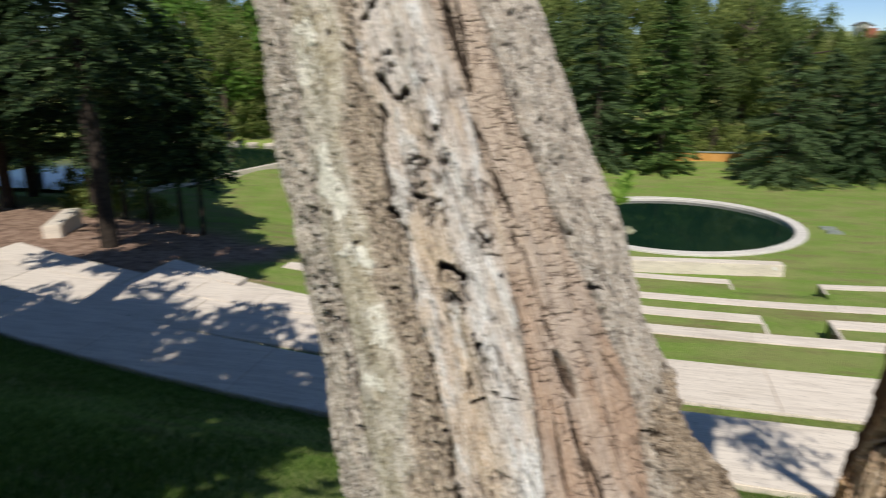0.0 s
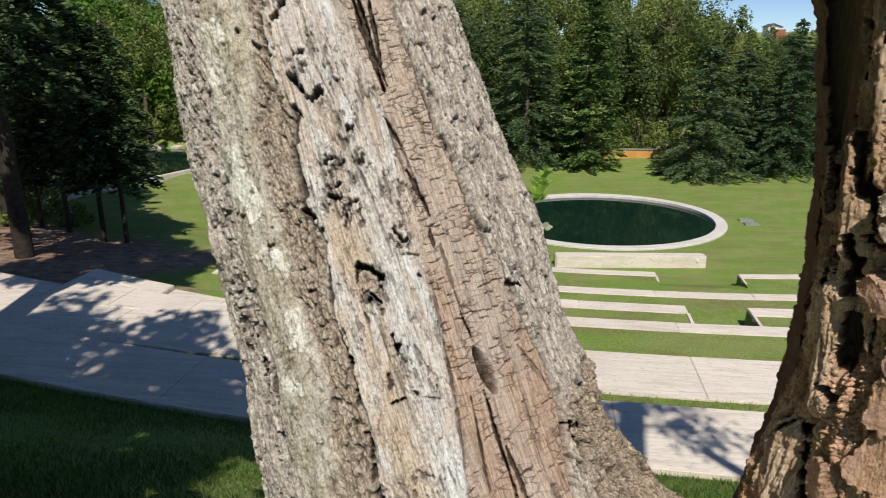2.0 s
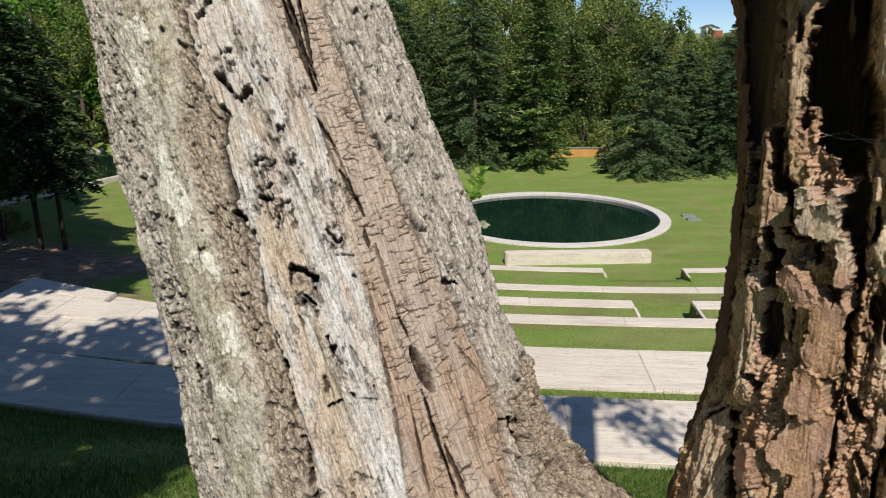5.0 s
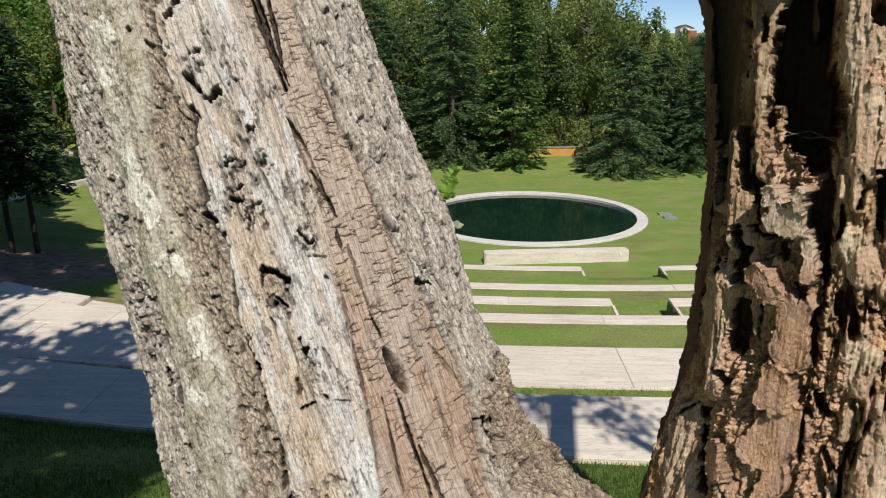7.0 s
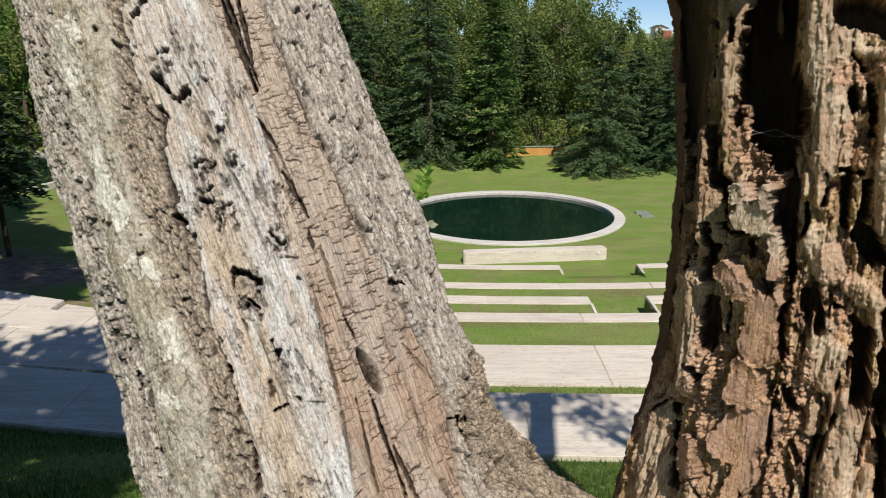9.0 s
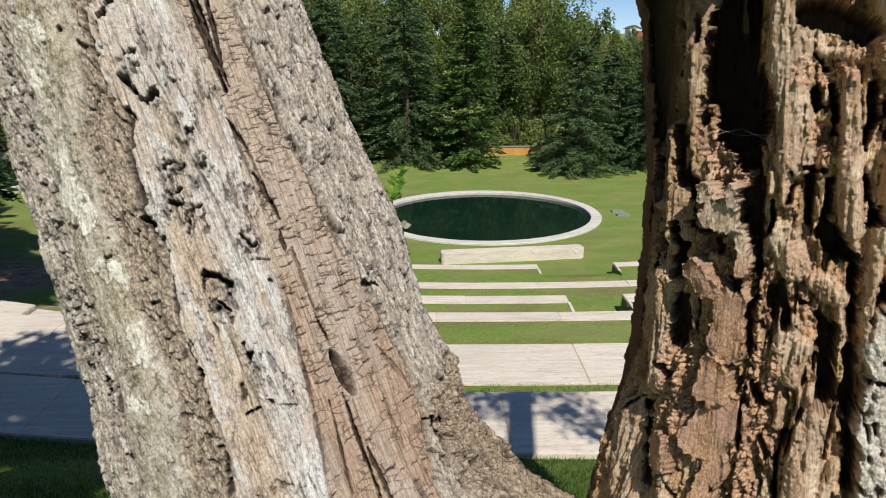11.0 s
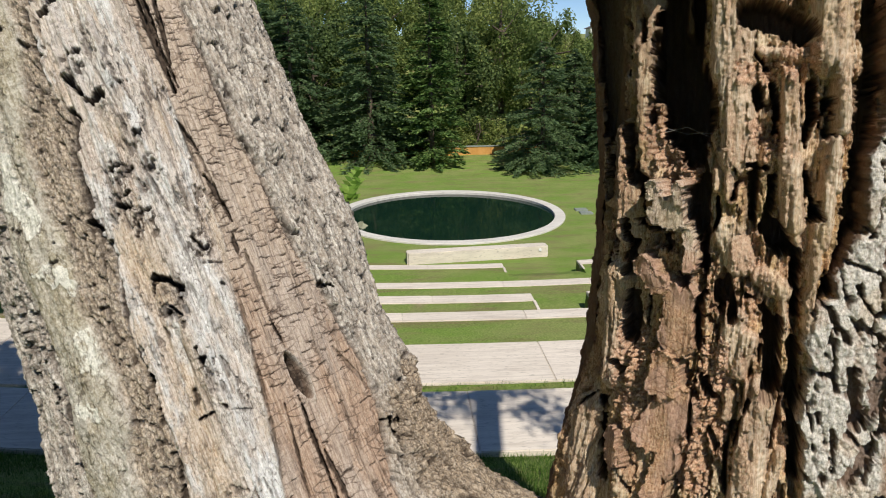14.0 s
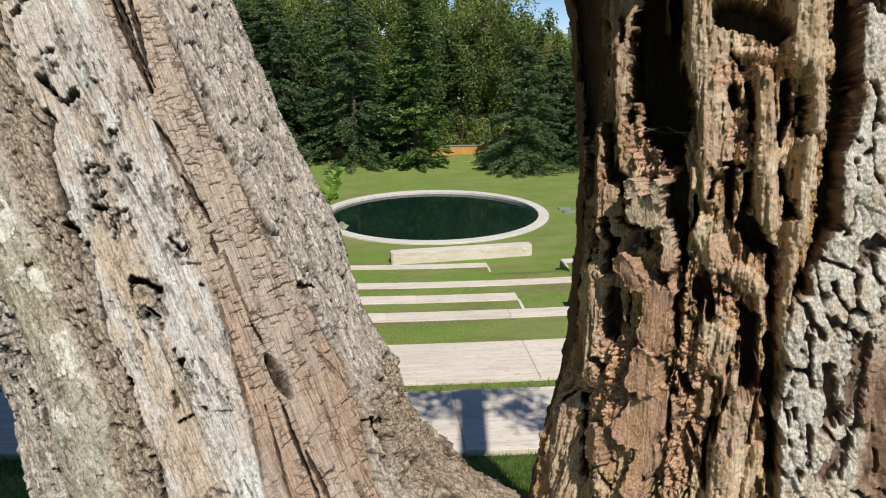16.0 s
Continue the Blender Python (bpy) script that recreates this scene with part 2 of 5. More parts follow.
def stone(name, light, dark, scale=1.0):
    """Pale travertine: streaks along the slab, pits and stains."""
    m = material(name, 0.75)
    n = Nodes(m)
    streak = n.noise((1.2 * scale, 14 * scale, 6), 5, uv=False, rough=0.65)
    blotch = n.noise((0.9 * scale, 0.9 * scale, 0.9), 4, uv=False)
    pit = n.noise((9 * scale, 45 * scale, 30), 3, uv=False)
    c = n.ramp(streak, [(0.3, dark), (0.55, light), (0.75, tuple(min(0.9, v * 1.07) for v in light))])
    c = n.mix(n.ramp(blotch, [(0.5, 0.0), (0.72, 0.45)]), c, dark)
    c = n.mix(n.ramp(pit, [(0.33, 0.5), (0.42, 0.0)]), c, tuple(v * 0.55 for v in dark))
    shade = n.ramp(n.add("ObjectInfo").outputs["Random"], [(0.0, (0.9, 0.9, 0.9)), (1.0, (1.0, 1.0, 1.0))])
    n.colour(n.mix(1.0, c, shade, "MULTIPLY"))
    n.bump(pit, 0.4, 0.01)
    return m


def turf(name):
    m = material(name, 0.95)
    n = Nodes(m)
    blade = n.noise((30, 30, 30), 6, uv=False, rough=0.7)
    patch = n.noise((0.5, 0.9, 0.5), 5, uv=False, rough=0.6)
    dry = n.noise((0.35, 1.4, 0.4), 5, uv=False, size=1.7, rough=0.65)
    c = n.ramp(blade, [(0.3, (0.075, 0.135, 0.02)), (0.5, (0.18, 0.285, 0.048)), (0.7, (0.32, 0.42, 0.095))])
    c = n.mix(n.ramp(patch, [(0.42, 0.0), (0.6, 0.85)]), c, n.ramp(blade, [(0.3, (0.15, 0.19, 0.045)), (0.7, (0.37, 0.4, 0.14))]))
    c = n.mix(n.ramp(dry, [(0.5, 0.0), (0.66, 0.85)]), c, n.ramp(blade, [(0.3, (0.14, 0.12, 0.05)), (0.7, (0.31, 0.26, 0.12))]))
    c = n.mix(n.attr("earth"), c, n.ramp(n.noise((3, 3, 3), 6, uv=False, rough=0.7), [(0.3, (0.12, 0.075, 0.05)), (0.5, (0.32, 0.21, 0.15)), (0.7, (0.5, 0.36, 0.27))]))
    n.colour(c)
    n.bump(blade, 0.8, 0.05)
    return m


def foliage(name, dark, mid, light, through=0.35):
    m = material(name, 0.6)
    n = Nodes(m)
    tint = n.add("ObjectInfo").outputs["Random"]
    isl = n.add("NewGeometry").outputs["Random Per Island"]
    c = n.ramp(isl, [(0.0, dark), (0.55, mid), (1.0, light)])
    c = n.mix(1.0, c, n.ramp(tint, [(0.0, (0.75, 0.8, 0.75)), (1.0, (1.1, 1.05, 1.0))]), "MULTIPLY")
    n.colour(c)
    tr = n.add("BsdfTranslucent")
    n.t.links.new(c, tr.inputs[0])
    mixer = n.add("MixShader", [("Fac", through)])
    n.t.links.new(n.bsdf.outputs[0], mixer.inputs[1])
    n.t.links.new(tr.outputs[0], mixer.inputs[2])
    n.t.links.new(mixer.outputs[0], n.t.nodes["Material Output"].inputs[0])
    return m


def rough_paint(name, a, b, size=8.0, rough=0.85):
    m = material(name, rough)
    n = Nodes(m)
    f = n.noise((size, size, size), 5, uv=False, rough=0.65)
    n.colour(n.ramp(f, [(0.32, a), (0.68, b)]))
    n.bump(f, 0.5, 0.02)
    return m


def water_material():
    m = material("pool_water", 0.06)
    n = Nodes(m)
    n.bsdf.inputs["Base Color"].default_value = (0.006, 0.022, 0.014, 1)
    n.bsdf.inputs["IOR"].default_value = 1.33
    n.bsdf.inputs["Specular IOR Level"].default_value = 0.5
    n.bump(n.noise((1.1, 1.1, 1.1), 2, uv=False), 0.02, 0.02)
    return m


M_LEFT, M_RIGHT = bark_left(), bark_right()
M_STONE = stone("pale_travertine", (0.79, 0.705, 0.6), (0.6, 0.52, 0.435))
M_RIM = stone("white_pool_rim", (0.75, 0.71, 0.64), (0.6, 0.56, 0.5), 0.6)
M_BENCH = stone("bench_stone", (0.76, 0.68, 0.57), (0.6, 0.53, 0.44))
M_TURF = turf("mown_lawn")
M_BLADE = foliage("grass_blades", (0.045, 0.1, 0.015), (0.1, 0.19, 0.035), (0.2, 0.28, 0.07), 0.3)
M_FIR = foliage("fir_needles", (0.075, 0.13, 0.06), (0.14, 0.22, 0.1), (0.22, 0.31, 0.145), 0.5)
M_DARKFIR = foliage("dark_fir_needles", (0.016, 0.034, 0.016), (0.042, 0.08, 0.034), (0.12, 0.185, 0.07), 0.28)
M_YOUNG = foliage("young_conifer", (0.055, 0.115, 0.03), (0.13, 0.22, 0.06), (0.26, 0.36, 0.11), 0.35)
M_LEAF = foliage("broad_leaves", (0.09, 0.14, 0.035), (0.22, 0.285, 0.078), (0.42, 0.47, 0.15), 0.5)
M_LEAF_DARK = foliage("dark_broad_leaves", (0.05, 0.085, 0.028), (0.12, 0.175, 0.055), (0.25, 0.32, 0.11), 0.45)
M_BRIGHT = foliage("bright_leaves", (0.07, 0.15, 0.02), (0.15, 0.29, 0.045), (0.26, 0.42, 0.08), 0.45)
M_TRUNK = rough_paint("tree_trunk", (0.05, 0.038, 0.028), (0.17, 0.13, 0.095), 9)
# darkened copy of the trunk colour: shade under the conifers painted in
M_SHADEBARK = rough_paint("shaded_conifer_bark", (0.018, 0.014, 0.011), (0.06, 0.046, 0.035), 9)
M_WATER = water_material()
M_ORANGE = rough_paint("orange_wall", (0.55, 0.27, 0.07), (0.68, 0.36, 0.12), 2)
M_WHITE = rough_paint("white_render", (0.7, 0.69, 0.67), (0.8, 0.79, 0.77), 1)
M_ROOF = rough_paint("red_roof", (0.28, 0.1, 0.06), (0.4, 0.16, 0.1), 3)
M_EAVE = rough_paint("dark_roof", (0.09, 0.08, 0.075), (0.17, 0.15, 0.14), 3)
M_METAL = rough_paint("grey_cover", (0.2, 0.23, 0.2), (0.33, 0.36, 0.32), 6, 0.5)
M_GLASS = rough_paint("dark_window", (0.02, 0.025, 0.03), (0.05, 0.055, 0.06), 2, 0.15)
M_LAMP = rough_paint("white_disc", (0.75, 0.75, 0.73), (0.8, 0.8, 0.78), 3, 0.4)
M_WEB = rough_paint("spider_thread", (0.16, 0.15, 0.14), (0.28, 0.27, 0.25), 60)
M_FERN = foliage("fern_green", (0.1, 0.2, 0.025), (0.2, 0.36, 0.05), (0.38, 0.54, 0.11), 0.4)
M_CRUST = foliage("pale_lichen", (0.36, 0.38, 0.27), (0.48, 0.5, 0.37), (0.58, 0.6, 0.46), 0.3)


# ---- mesh helpers ----
def mesh_ob(name, verts, faces, mat, parent=None, label="", smooth=True, stem=None, masks=None):
    me = bpy.data.meshes.new(name)
    verts, faces = np.asarray(verts, np.float32), np.asarray(faces, np.int32)
    k = faces.shape[1]
    me.vertices.add(len(verts))
    me.vertices.foreach_set("co", verts.ravel())
    me.loops.add(faces.size)
    me.loops.foreach_set("vertex_index", faces.ravel())
    me.polygons.add(len(faces))
    me.polygons.foreach_set("loop_start", np.arange(0, faces.size, k, dtype=np.int32))
    me.update(calc_edges=True)
    me.polygons.foreach_set("use_smooth", np.full(len(faces), smooth))
    if stem is not None:
        me.attributes.new("stem", "FLOAT_VECTOR", "POINT").data.foreach_set("vector", np.asarray(stem, np.float32).ravel())
    for key, v in (masks or {}).items():
        me.attributes.new(key, "FLOAT", "POINT").data.foreach_set("value", np.asarray(v, np.float32).ravel())
    me.materials.append(mat)
    ob = new(name, me)
    if parent:
        ob.parent = parent
    if label:
        ob["label"] = label
    return ob


def part(name, bm, mat, parent=None, label=""):
    me = bpy.data.meshes.new(name)
    bm.to_mesh(me)
    bm.free()
    me.materials.append(mat)
    ob = new(name, me)
    if parent:
        ob.parent = parent
    if label:
        ob["label"] = label
    return ob


def grid_faces(rows, cols, wrap=False):
    i = np.arange(rows - 1)[:, None] * cols + np.arange(cols - (0 if wrap else 1))[None, :]
    j = np.arange(rows - 1)[:, None] * cols + (np.arange(cols - (0 if wrap else 1))[None, :] + 1) % cols
    return np.stack([i, j, j + cols, i + cols], -1).reshape(-1, 4)


def box_bm(x0, x1, y0, y1, z0, z1, bevel=0.012):
    bm = bmesh.new()
    bmesh.ops.create_cube(bm, size=1)
    for v in bm.verts:
        v.co = ((x0 + x1) / 2 + v.co.x * (x1 - x0), (y0 + y1) / 2 + v.co.y * (y1 - y0), (z0 + z1) / 2 + v.co.z * (z1 - z0))
    if bevel:
        bmesh.ops.bevel(bm, geom=bm.edges[:], offset=bevel, segments=2, affect="EDGES")
    return bm


def tube(points, radii, sides=10):
    """Vertices and faces of a closed round tube along points."""
    pts = np.array(points, float)
    verts = []
    for i, p in enumerate(pts):
        d = pts[min(i + 1, len(pts) - 1)] - pts[max(i - 1, 0)]
        d /= np.linalg.norm(d)
        a = np.cross(d, (0.3, 1, 0.1))
        a /= np.linalg.norm(a)
        b = np.cross(d, a)
        t = np.arange(sides) * 2 * np.pi / sides
        verts.append(p + radii[i] * (np.cos(t)[:, None] * a + np.sin(t)[:, None] * b))
    return np.concatenate(verts), grid_faces(len(pts), sides, True)


def empty(name, label, category, group="", at=(0, 0, 0), kind=""):
    e = new(name)
    e.location = at
    return tagged(e, label, category, group, kind)


# ---- ground and terraces ----
def bend(x, radius):
    """How far a curved terrace edge swings away from its straight line at x."""
    return (x - 3.0) ** 2 / (2 * radius)


# edge: distance ahead at x = 3, radius of its curve, height of the ground before and after it
EDGES = [(6.36, 46, 2.33, 2.33), (7.72, 46, 2.33, 1.93), (8.72, 65, 1.97, 1.93), (10.06, 65, 1.93, 1.53), (12.03, 60, 1.58, 1.53), (12.46, 60, 1.53, 1.17),
         (14.03, 45, 1.18, 1.13), (14.49, 45, 1.13, 0.78), (16.12, 40, 0.79, 0.73), (16.56, 40, 0.73, 0.37), (18.92, 32, 0.39, 0.33), (19.33, 32, 0.33, 0.0)]
GAPS = [(3.26, 4.50, 13.42, 14.49, 1.18, 0.78), (3.36, 5.58, 18.5, 19.33, 0.39, 0.0)]


def ground():
    xs = np.concatenate([np.linspace(-300, -40, 14), np.linspace(-37, -17, 24), np.arange(-16, 3.2, 0.25), [3.25, 3.27, 3.35, 3.37], np.arange(3.5, 4.4, 0.25),
                         [4.49, 4.51], np.arange(4.6, 5.5, 0.25), [5.57, 5.59], np.arange(5.75, 14, 0.25), np.linspace(15, 40, 26), np.linspace(45, 300, 14)])
    rows = []
    for y in np.concatenate([np.linspace(-200, -12, 10), np.arange(-10, 6.3, 0.4)]):
        bank = 2.33 + 0.44 * np.clip(6.36 - y, 0, 5.8) + 0.06 * np.clip(0.5 - y, 0, 30)
        rows.append((y, 46 if y > 0 else 400, np.full(xs.shape, bank)))
    last = None
    for y, r, za, zb in EDGES:
        if last is not None:
            for f in (0.33, 0.66):
                ym = last[0] + f * (y - last[0])
                rows.append((ym, r, np.full(xs.shape, last[2] + f * (za - last[2]))))
        rows.append((y - 0.006, r, np.full(xs.shape, za)))
        rows.append((y + 0.006, r, np.full(xs.shape, zb)))
        last = (y, r, zb)
    for y in np.concatenate([np.arange(20.4, 44, 0.4), np.arange(45, 95, 2.5), np.linspace(100, 600, 12)]):
        hill = 0.26 * max(0, y - 45) if y < 71 else 6.76 + 0.02 * (y - 71)
        rows.append((y, 32 + max(0, y - 20) * 20, hill + 0.35 * step(36, 42, y) + np.zeros(xs.shape)))
    ys, zs = [], []
    for y, r, z in rows:
        yy = y + bend(np.clip(xs, -16, 16), r)
        zz = z.copy()
        smooth = np.interp(y, [6.4, 20], [2.2, 0.3])
        if 6.3 < y < 20:
            w = step(-10.5, -13.5, xs) if y < 10.2 else step(-8.0, -9.6, xs)
            zz = zz * (1 - w) + smooth * w
            w = step(11, 14, xs)
            zz = zz * (1 - w) + smooth * w
        for x0, x1, y0, y1, za, zb in GAPS:
            if y0 - 0.01 < y < y1 + 0.02:
                inside = (xs > x0) & (xs < x1)
                zz = np.where(inside, za + (zb - za) * np.clip((y - y0) / (y1 - y0), 0, 1), zz)
        ys.append(yy)
        zs.append(zz)
    ys, zs = np.array(ys), np.array(zs)
    for i in range(1, len(ys)):
        ys[i] = np.maximum(ys[i], ys[i - 1] + 0.002)
    xx = np.tile(xs, (len(rows), 1))
    lump = 0.03 * fbm(xx * 0.5, ys * 0.5, 3, 3) * ((ys > 21) | (ys < 6.2)) * (np.abs(xx) < 60)
    zs = zs + np.where((ys > 21) & (np.hypot(xx - 2.42, ys - 27.4) < 6), 0, lump)
    px, py = xx - 2.42, ys - 27.45
    pr = np.hypot(px, py)
    ring = np.abs(pr - 4.48) < 0.27
    xx, ys = np.where(ring, 2.42 + px * 4.48 / pr, xx), np.where(ring, 27.45 + py * 4.48 / pr, ys)
    zs = np.where(ring, 0.0, np.where(pr < 4.4, -0.45, zs))
    pond = (xx < -25.0 + 0.2828 * (ys - 17.0)) & (ys > 27.5) & (ys < 44.8) & (xx > -33)
    zs = np.where(pond, -0.5, zs)
    earth = step(-8.2, -10, xx + 1.2 * perlin(xx * 0.5, ys * 0.5, 8)) * step(11, 13, ys) * step(20.6, 18.6, ys + 0.3 * (xx + 13) + 0.8 * perlin(xx * 0.4, ys * 0.4, 18))
    earth = np.maximum(earth, 0.75 * step(0.25, 0.6, fbm(xx * 1.7, ys * 1.7, 3, 4)) * ((ys > 13.2) & (ys < 14.2) & (xx < 6)))
    earth = np.maximum(earth, step(46, 50, ys) * 0.2)
    ob = mesh_ob("ground", np.stack([xx, ys, zs], -1).reshape(-1, 3), grid_faces(len(rows), len(xs)), M_TURF, smooth=False, masks={"earth": earth.ravel()})
    return tagged(ob, "mown green lawn with dry patches, banks and terraces", "lawn", kind="structure")


def slab_piece(x0, x1, ya, ra, yb, rb, top, deep):
    """One curved piece of a terrace between two edges."""
    n = 5
    xs = np.linspace(x0 + 0.0015, x1 - 0.0015, n)
    bm = bmesh.new()
    top_v = [[bm.verts.new((x, y + bend(x, r) + o, top)) for x in xs] for y, r, o in ((ya, ra, 0.0), (yb, rb, 0.0))]
    low_v = [[bm.verts.new((x, y + bend(x, r), top - deep)) for x in xs] for y, r in ((ya, ra), (yb, rb))]
    for i in range(n - 1):
        bm.faces.new((top_v[0][i], top_v[0][i + 1], top_v[1][i + 1], top_v[1][i]))
        bm.faces.new((low_v[0][i + 1], low_v[0][i], low_v[1][i], low_v[1][i + 1]))
        bm.faces.new((top_v[0][i + 1], top_v[0][i], low_v[0][i], low_v[0][i + 1]))
        bm.faces.new((top_v[1][i], top_v[1][i + 1], low_v[1][i + 1], low_v[1][i]))
    for i in (0, n - 1):
        loop = (top_v[0][i], top_v[1][i], low_v[1][i], low_v[0][i])
        bm.faces.new(loop if i == 0 else loop[::-1])
    bmesh.ops.recalc_face_normals(bm, faces=bm.faces)
    edges = [e for e in bm.edges if all(abs(v.co.z - top) < 1e-4 for v in e.verts) and len(e.link_faces) == 2 and abs(e.link_faces[0].normal.z - e.link_faces[1].normal.z) > 0.5]
    bmesh.ops.bevel(bm, geom=edges, offset=0.012, segments=2, affect="EDGES")
    return bm


def terrace(name, label, x0, x1, ya, ra, yb, rb, top, deep, joint, mat):
    e = empty(name, label, "terrace step", "curved terrace steps", (0, 0, 0))
    n = max(1, round((x1 - x0) / joint))
    for i in range(n):
        dz = random.uniform(-0.004, 0.004)
        part("slab", slab_piece(x0 + (x1 - x0) * i / n, x0 + (x1 - x0) * (i + 1) / n, ya, ra, yb, rb, top + dz, deep), mat, e)
    return e


ground()
S = M_STONE
terrace("terrace_step", "wide pale travertine terrace partly in tree shade", -15.2, 12, 6.36, 46, 7.72, 46, 2.40, 0.5, 2.6, S)
terrace("terrace_step", "wide pale travertine terrace beside a grass strip", -14.2, 12, 8.72, 65, 10.06, 65, 2.0, 0.5, 2.4, S)
terrace("seat_step", "narrow pale stone seat edging the lawn", -4.3, 12, 12.03, 60, 12.46, 60, 1.6, 0.5, 2.4, S)
terrace("seat_step", "narrow pale stone seat ending at a grass gap", -7.9, 3.25, 14.03, 45, 14.49, 45, 1.2, 0.5, 2.4, S)
terrace("seat_step", "narrow pale stone seat beyond the grass gap", 4.51, 12, 14.03, 45, 14.49, 45, 1.2, 0.5, 2.4, S)
terrace("seat_step", "long narrow pale stone seat across the lawn", -6.2, 12, 16.12, 40, 16.56, 40, 0.8, 0.5, 2.4, S)
terrace("seat_step", "narrow pale stone seat ending at a grass gap", -5.5, 3.35, 18.92, 32, 19.33, 32, 0.4, 0.5, 2.4, S)
terrace("seat_step", "narrow pale stone seat beyond the grass gap", 5.59, 12, 18.92, 32, 19.33, 32, 0.4, 0.5, 2.4, S)
terrace("landing", "pale sunlit stone landing beside the gravel", -14.0, -9.34, 10.07, 65, 10.32, 46, 2.0, 0.95, 1.9, S)
terrace("landing", "pale sunlit stone landing at the end of the seats", -9.3, -4.4, 10.07, 65, 10.08, 31, 2.0, 0.95, 1.55, S)
terrace("landing", "pale stone edge strip beside the landing and lawn", -9.3, -7.03, 10.09, 31, 10.51, 30, 2.0, 1.0, 1.6, S)
terrace("landing", "pale stone edge strip set lower beside the landing", -7.0, -4.4, 10.09, 31, 10.51, 30, 1.92, 1.0, 1.6, S)


def cheek(x, y0, y1, z0, z1, low):
    """Thin sloping wall that holds the turf beside a gap."""
    bm = bmesh.new()
    a, b = x - 0.03, x + 0.03
    v = [bm.verts.new(p) for p in ((a, y0, z0), (b, y0, z0), (b, y1, z1), (a, y1, z1), (a, y0, low), (b, y0, low), (b, y1, low), (a, y1, low))]
    for f in ((0, 1, 2, 3), (7, 6, 5, 4), (0, 4, 5, 1), (1, 5, 6, 2), (2, 6, 7, 3), (3, 7, 4, 0)):
        bm.faces.new([v[i] for i in f])
    bmesh.ops.recalc_face_normals(bm, faces=bm.faces)
    return tagged(part("cheek_wall", bm, M_STONE), "thin pale stone wall holding turf beside a gap", "low wall", "gap walls")


for x, y, r, z in ((3.23, 13.42, 45, 1.21), (4.53, 13.42, 45, 1.21), (3.33, 18.5, 32, 0.41), (5.61, 18.5, 32, 0.41)):
    o = bend(x, r)
    deep = 0.6 if z > 1 else 0.43
    cheek(x, y + o, y + o + deep, z - 0.02, z, z - 0.45)


# ---- bench in front of the pool ----
def stone_bench():
    e = empty("stone_bench", "long pale stone block bench on the lawn", "bench", at=(2.84, 21.08, 0))
    e.rotation_euler = (0, 0, radians(5.8))
    bm = box_bm(-2.28, 2.28, -0.21, 0.21, 0.0, 0.37, 0)
    ends = [ed for ed in bm.edges if abs(ed.verts[0].co.z - ed.verts[1].co.z) > 0.2]
    bmesh.ops.bevel(bm, geom=ends, offset=0.05, segments=3, affect="EDGES")
    bmesh.ops.bevel(bm, geom=[ed for ed in bm.edges if all(v.co.z > 0.36 for v in ed.verts)], offset=0.015, segments=2, affect="EDGES")
    for v in bm.verts:
        v.co.y += 0.012 * (v.co.x ** 2 - 2)
    part("seat_block", bm, M_BENCH, e)
    bm = bmesh.new()
    bmesh.ops.create_cone(bm, cap_ends=True, segments=16, radius1=0.05, radius2=0.045, depth=0.02, matrix=pose(2.0, -0.185, 0.25, 90))
    part("disc_light", bm, M_LAMP, e, "small round white disc")


stone_bench()


# ---- pool ----
def pool():
    e = empty("round_pool", "round dark green pool with a white stone rim", "pool", at=(2.42, 27.45, 0))
    prof = [(4.66, -0.05), (4.66, 0.05), (4.64, 0.065), (4.26, 0.065), (4.24, 0.05), (4.24, -0.4)]
    n = 128
    t = np.arange(n) * 2 * np.pi / n
    v = np.concatenate([np.stack([r * np.cos(t), r * np.sin(t), np.full(n, z)], -1) for r, z in prof])
    mesh_ob("rim", v, grid_faces(len(prof), n, True), M_RIM, e, "white stone rim", smooth=False)
    bm = bmesh.new()
    bmesh.ops.create_circle(bm, cap_ends=True, segments=96, radius=4.25, matrix=pose(0, 0, -0.05))
    part("water", bm, M_WATER, e, "still dark green water")


pool()


def drain():
    e = empty("drain_cover", "two flat grey metal covers in the lawn", "drain cover", at=(7.95, 27.3, 0.03))
    part("cover", box_bm(-0.25, 0.25, -0.5, -0.12, -0.05, 0.03), M_METAL, e)
    part("cover", box_bm(-0.3, 0.2, 0.12, 0.5, -0.05, 0.03), M_METAL, e)


drain()


# ---- orange wall, hedge side and house beyond ----
def long_wall(name, label, x0, x1, y, z0, z1, mat, n, cap=None):
    e = empty(name, label, "wall", at=((x0 + x1) / 2, y, z0))
    w = (x1 - x0) / n
    for i in range(n):
        part("panel", box_bm(-(x1 - x0) / 2 + i * w + 0.004, -(x1 - x0) / 2 + (i + 1) * w - 0.004, -0.1, 0.1, -0.3, z1 - z0), mat, e)
    if cap:
        part("coping", box_bm(-(x1 - x0) / 2, (x1 - x0) / 2, -0.14, 0.14, z1 - z0 + 0.001, z1 - z0 + 0.06), cap, e, "grey coping")


long_wall("orange_wall", "low orange painted wall behind the conifers", -14, 10, 41.4, 0.27, 0.82, M_ORANGE, 12, M_METAL)


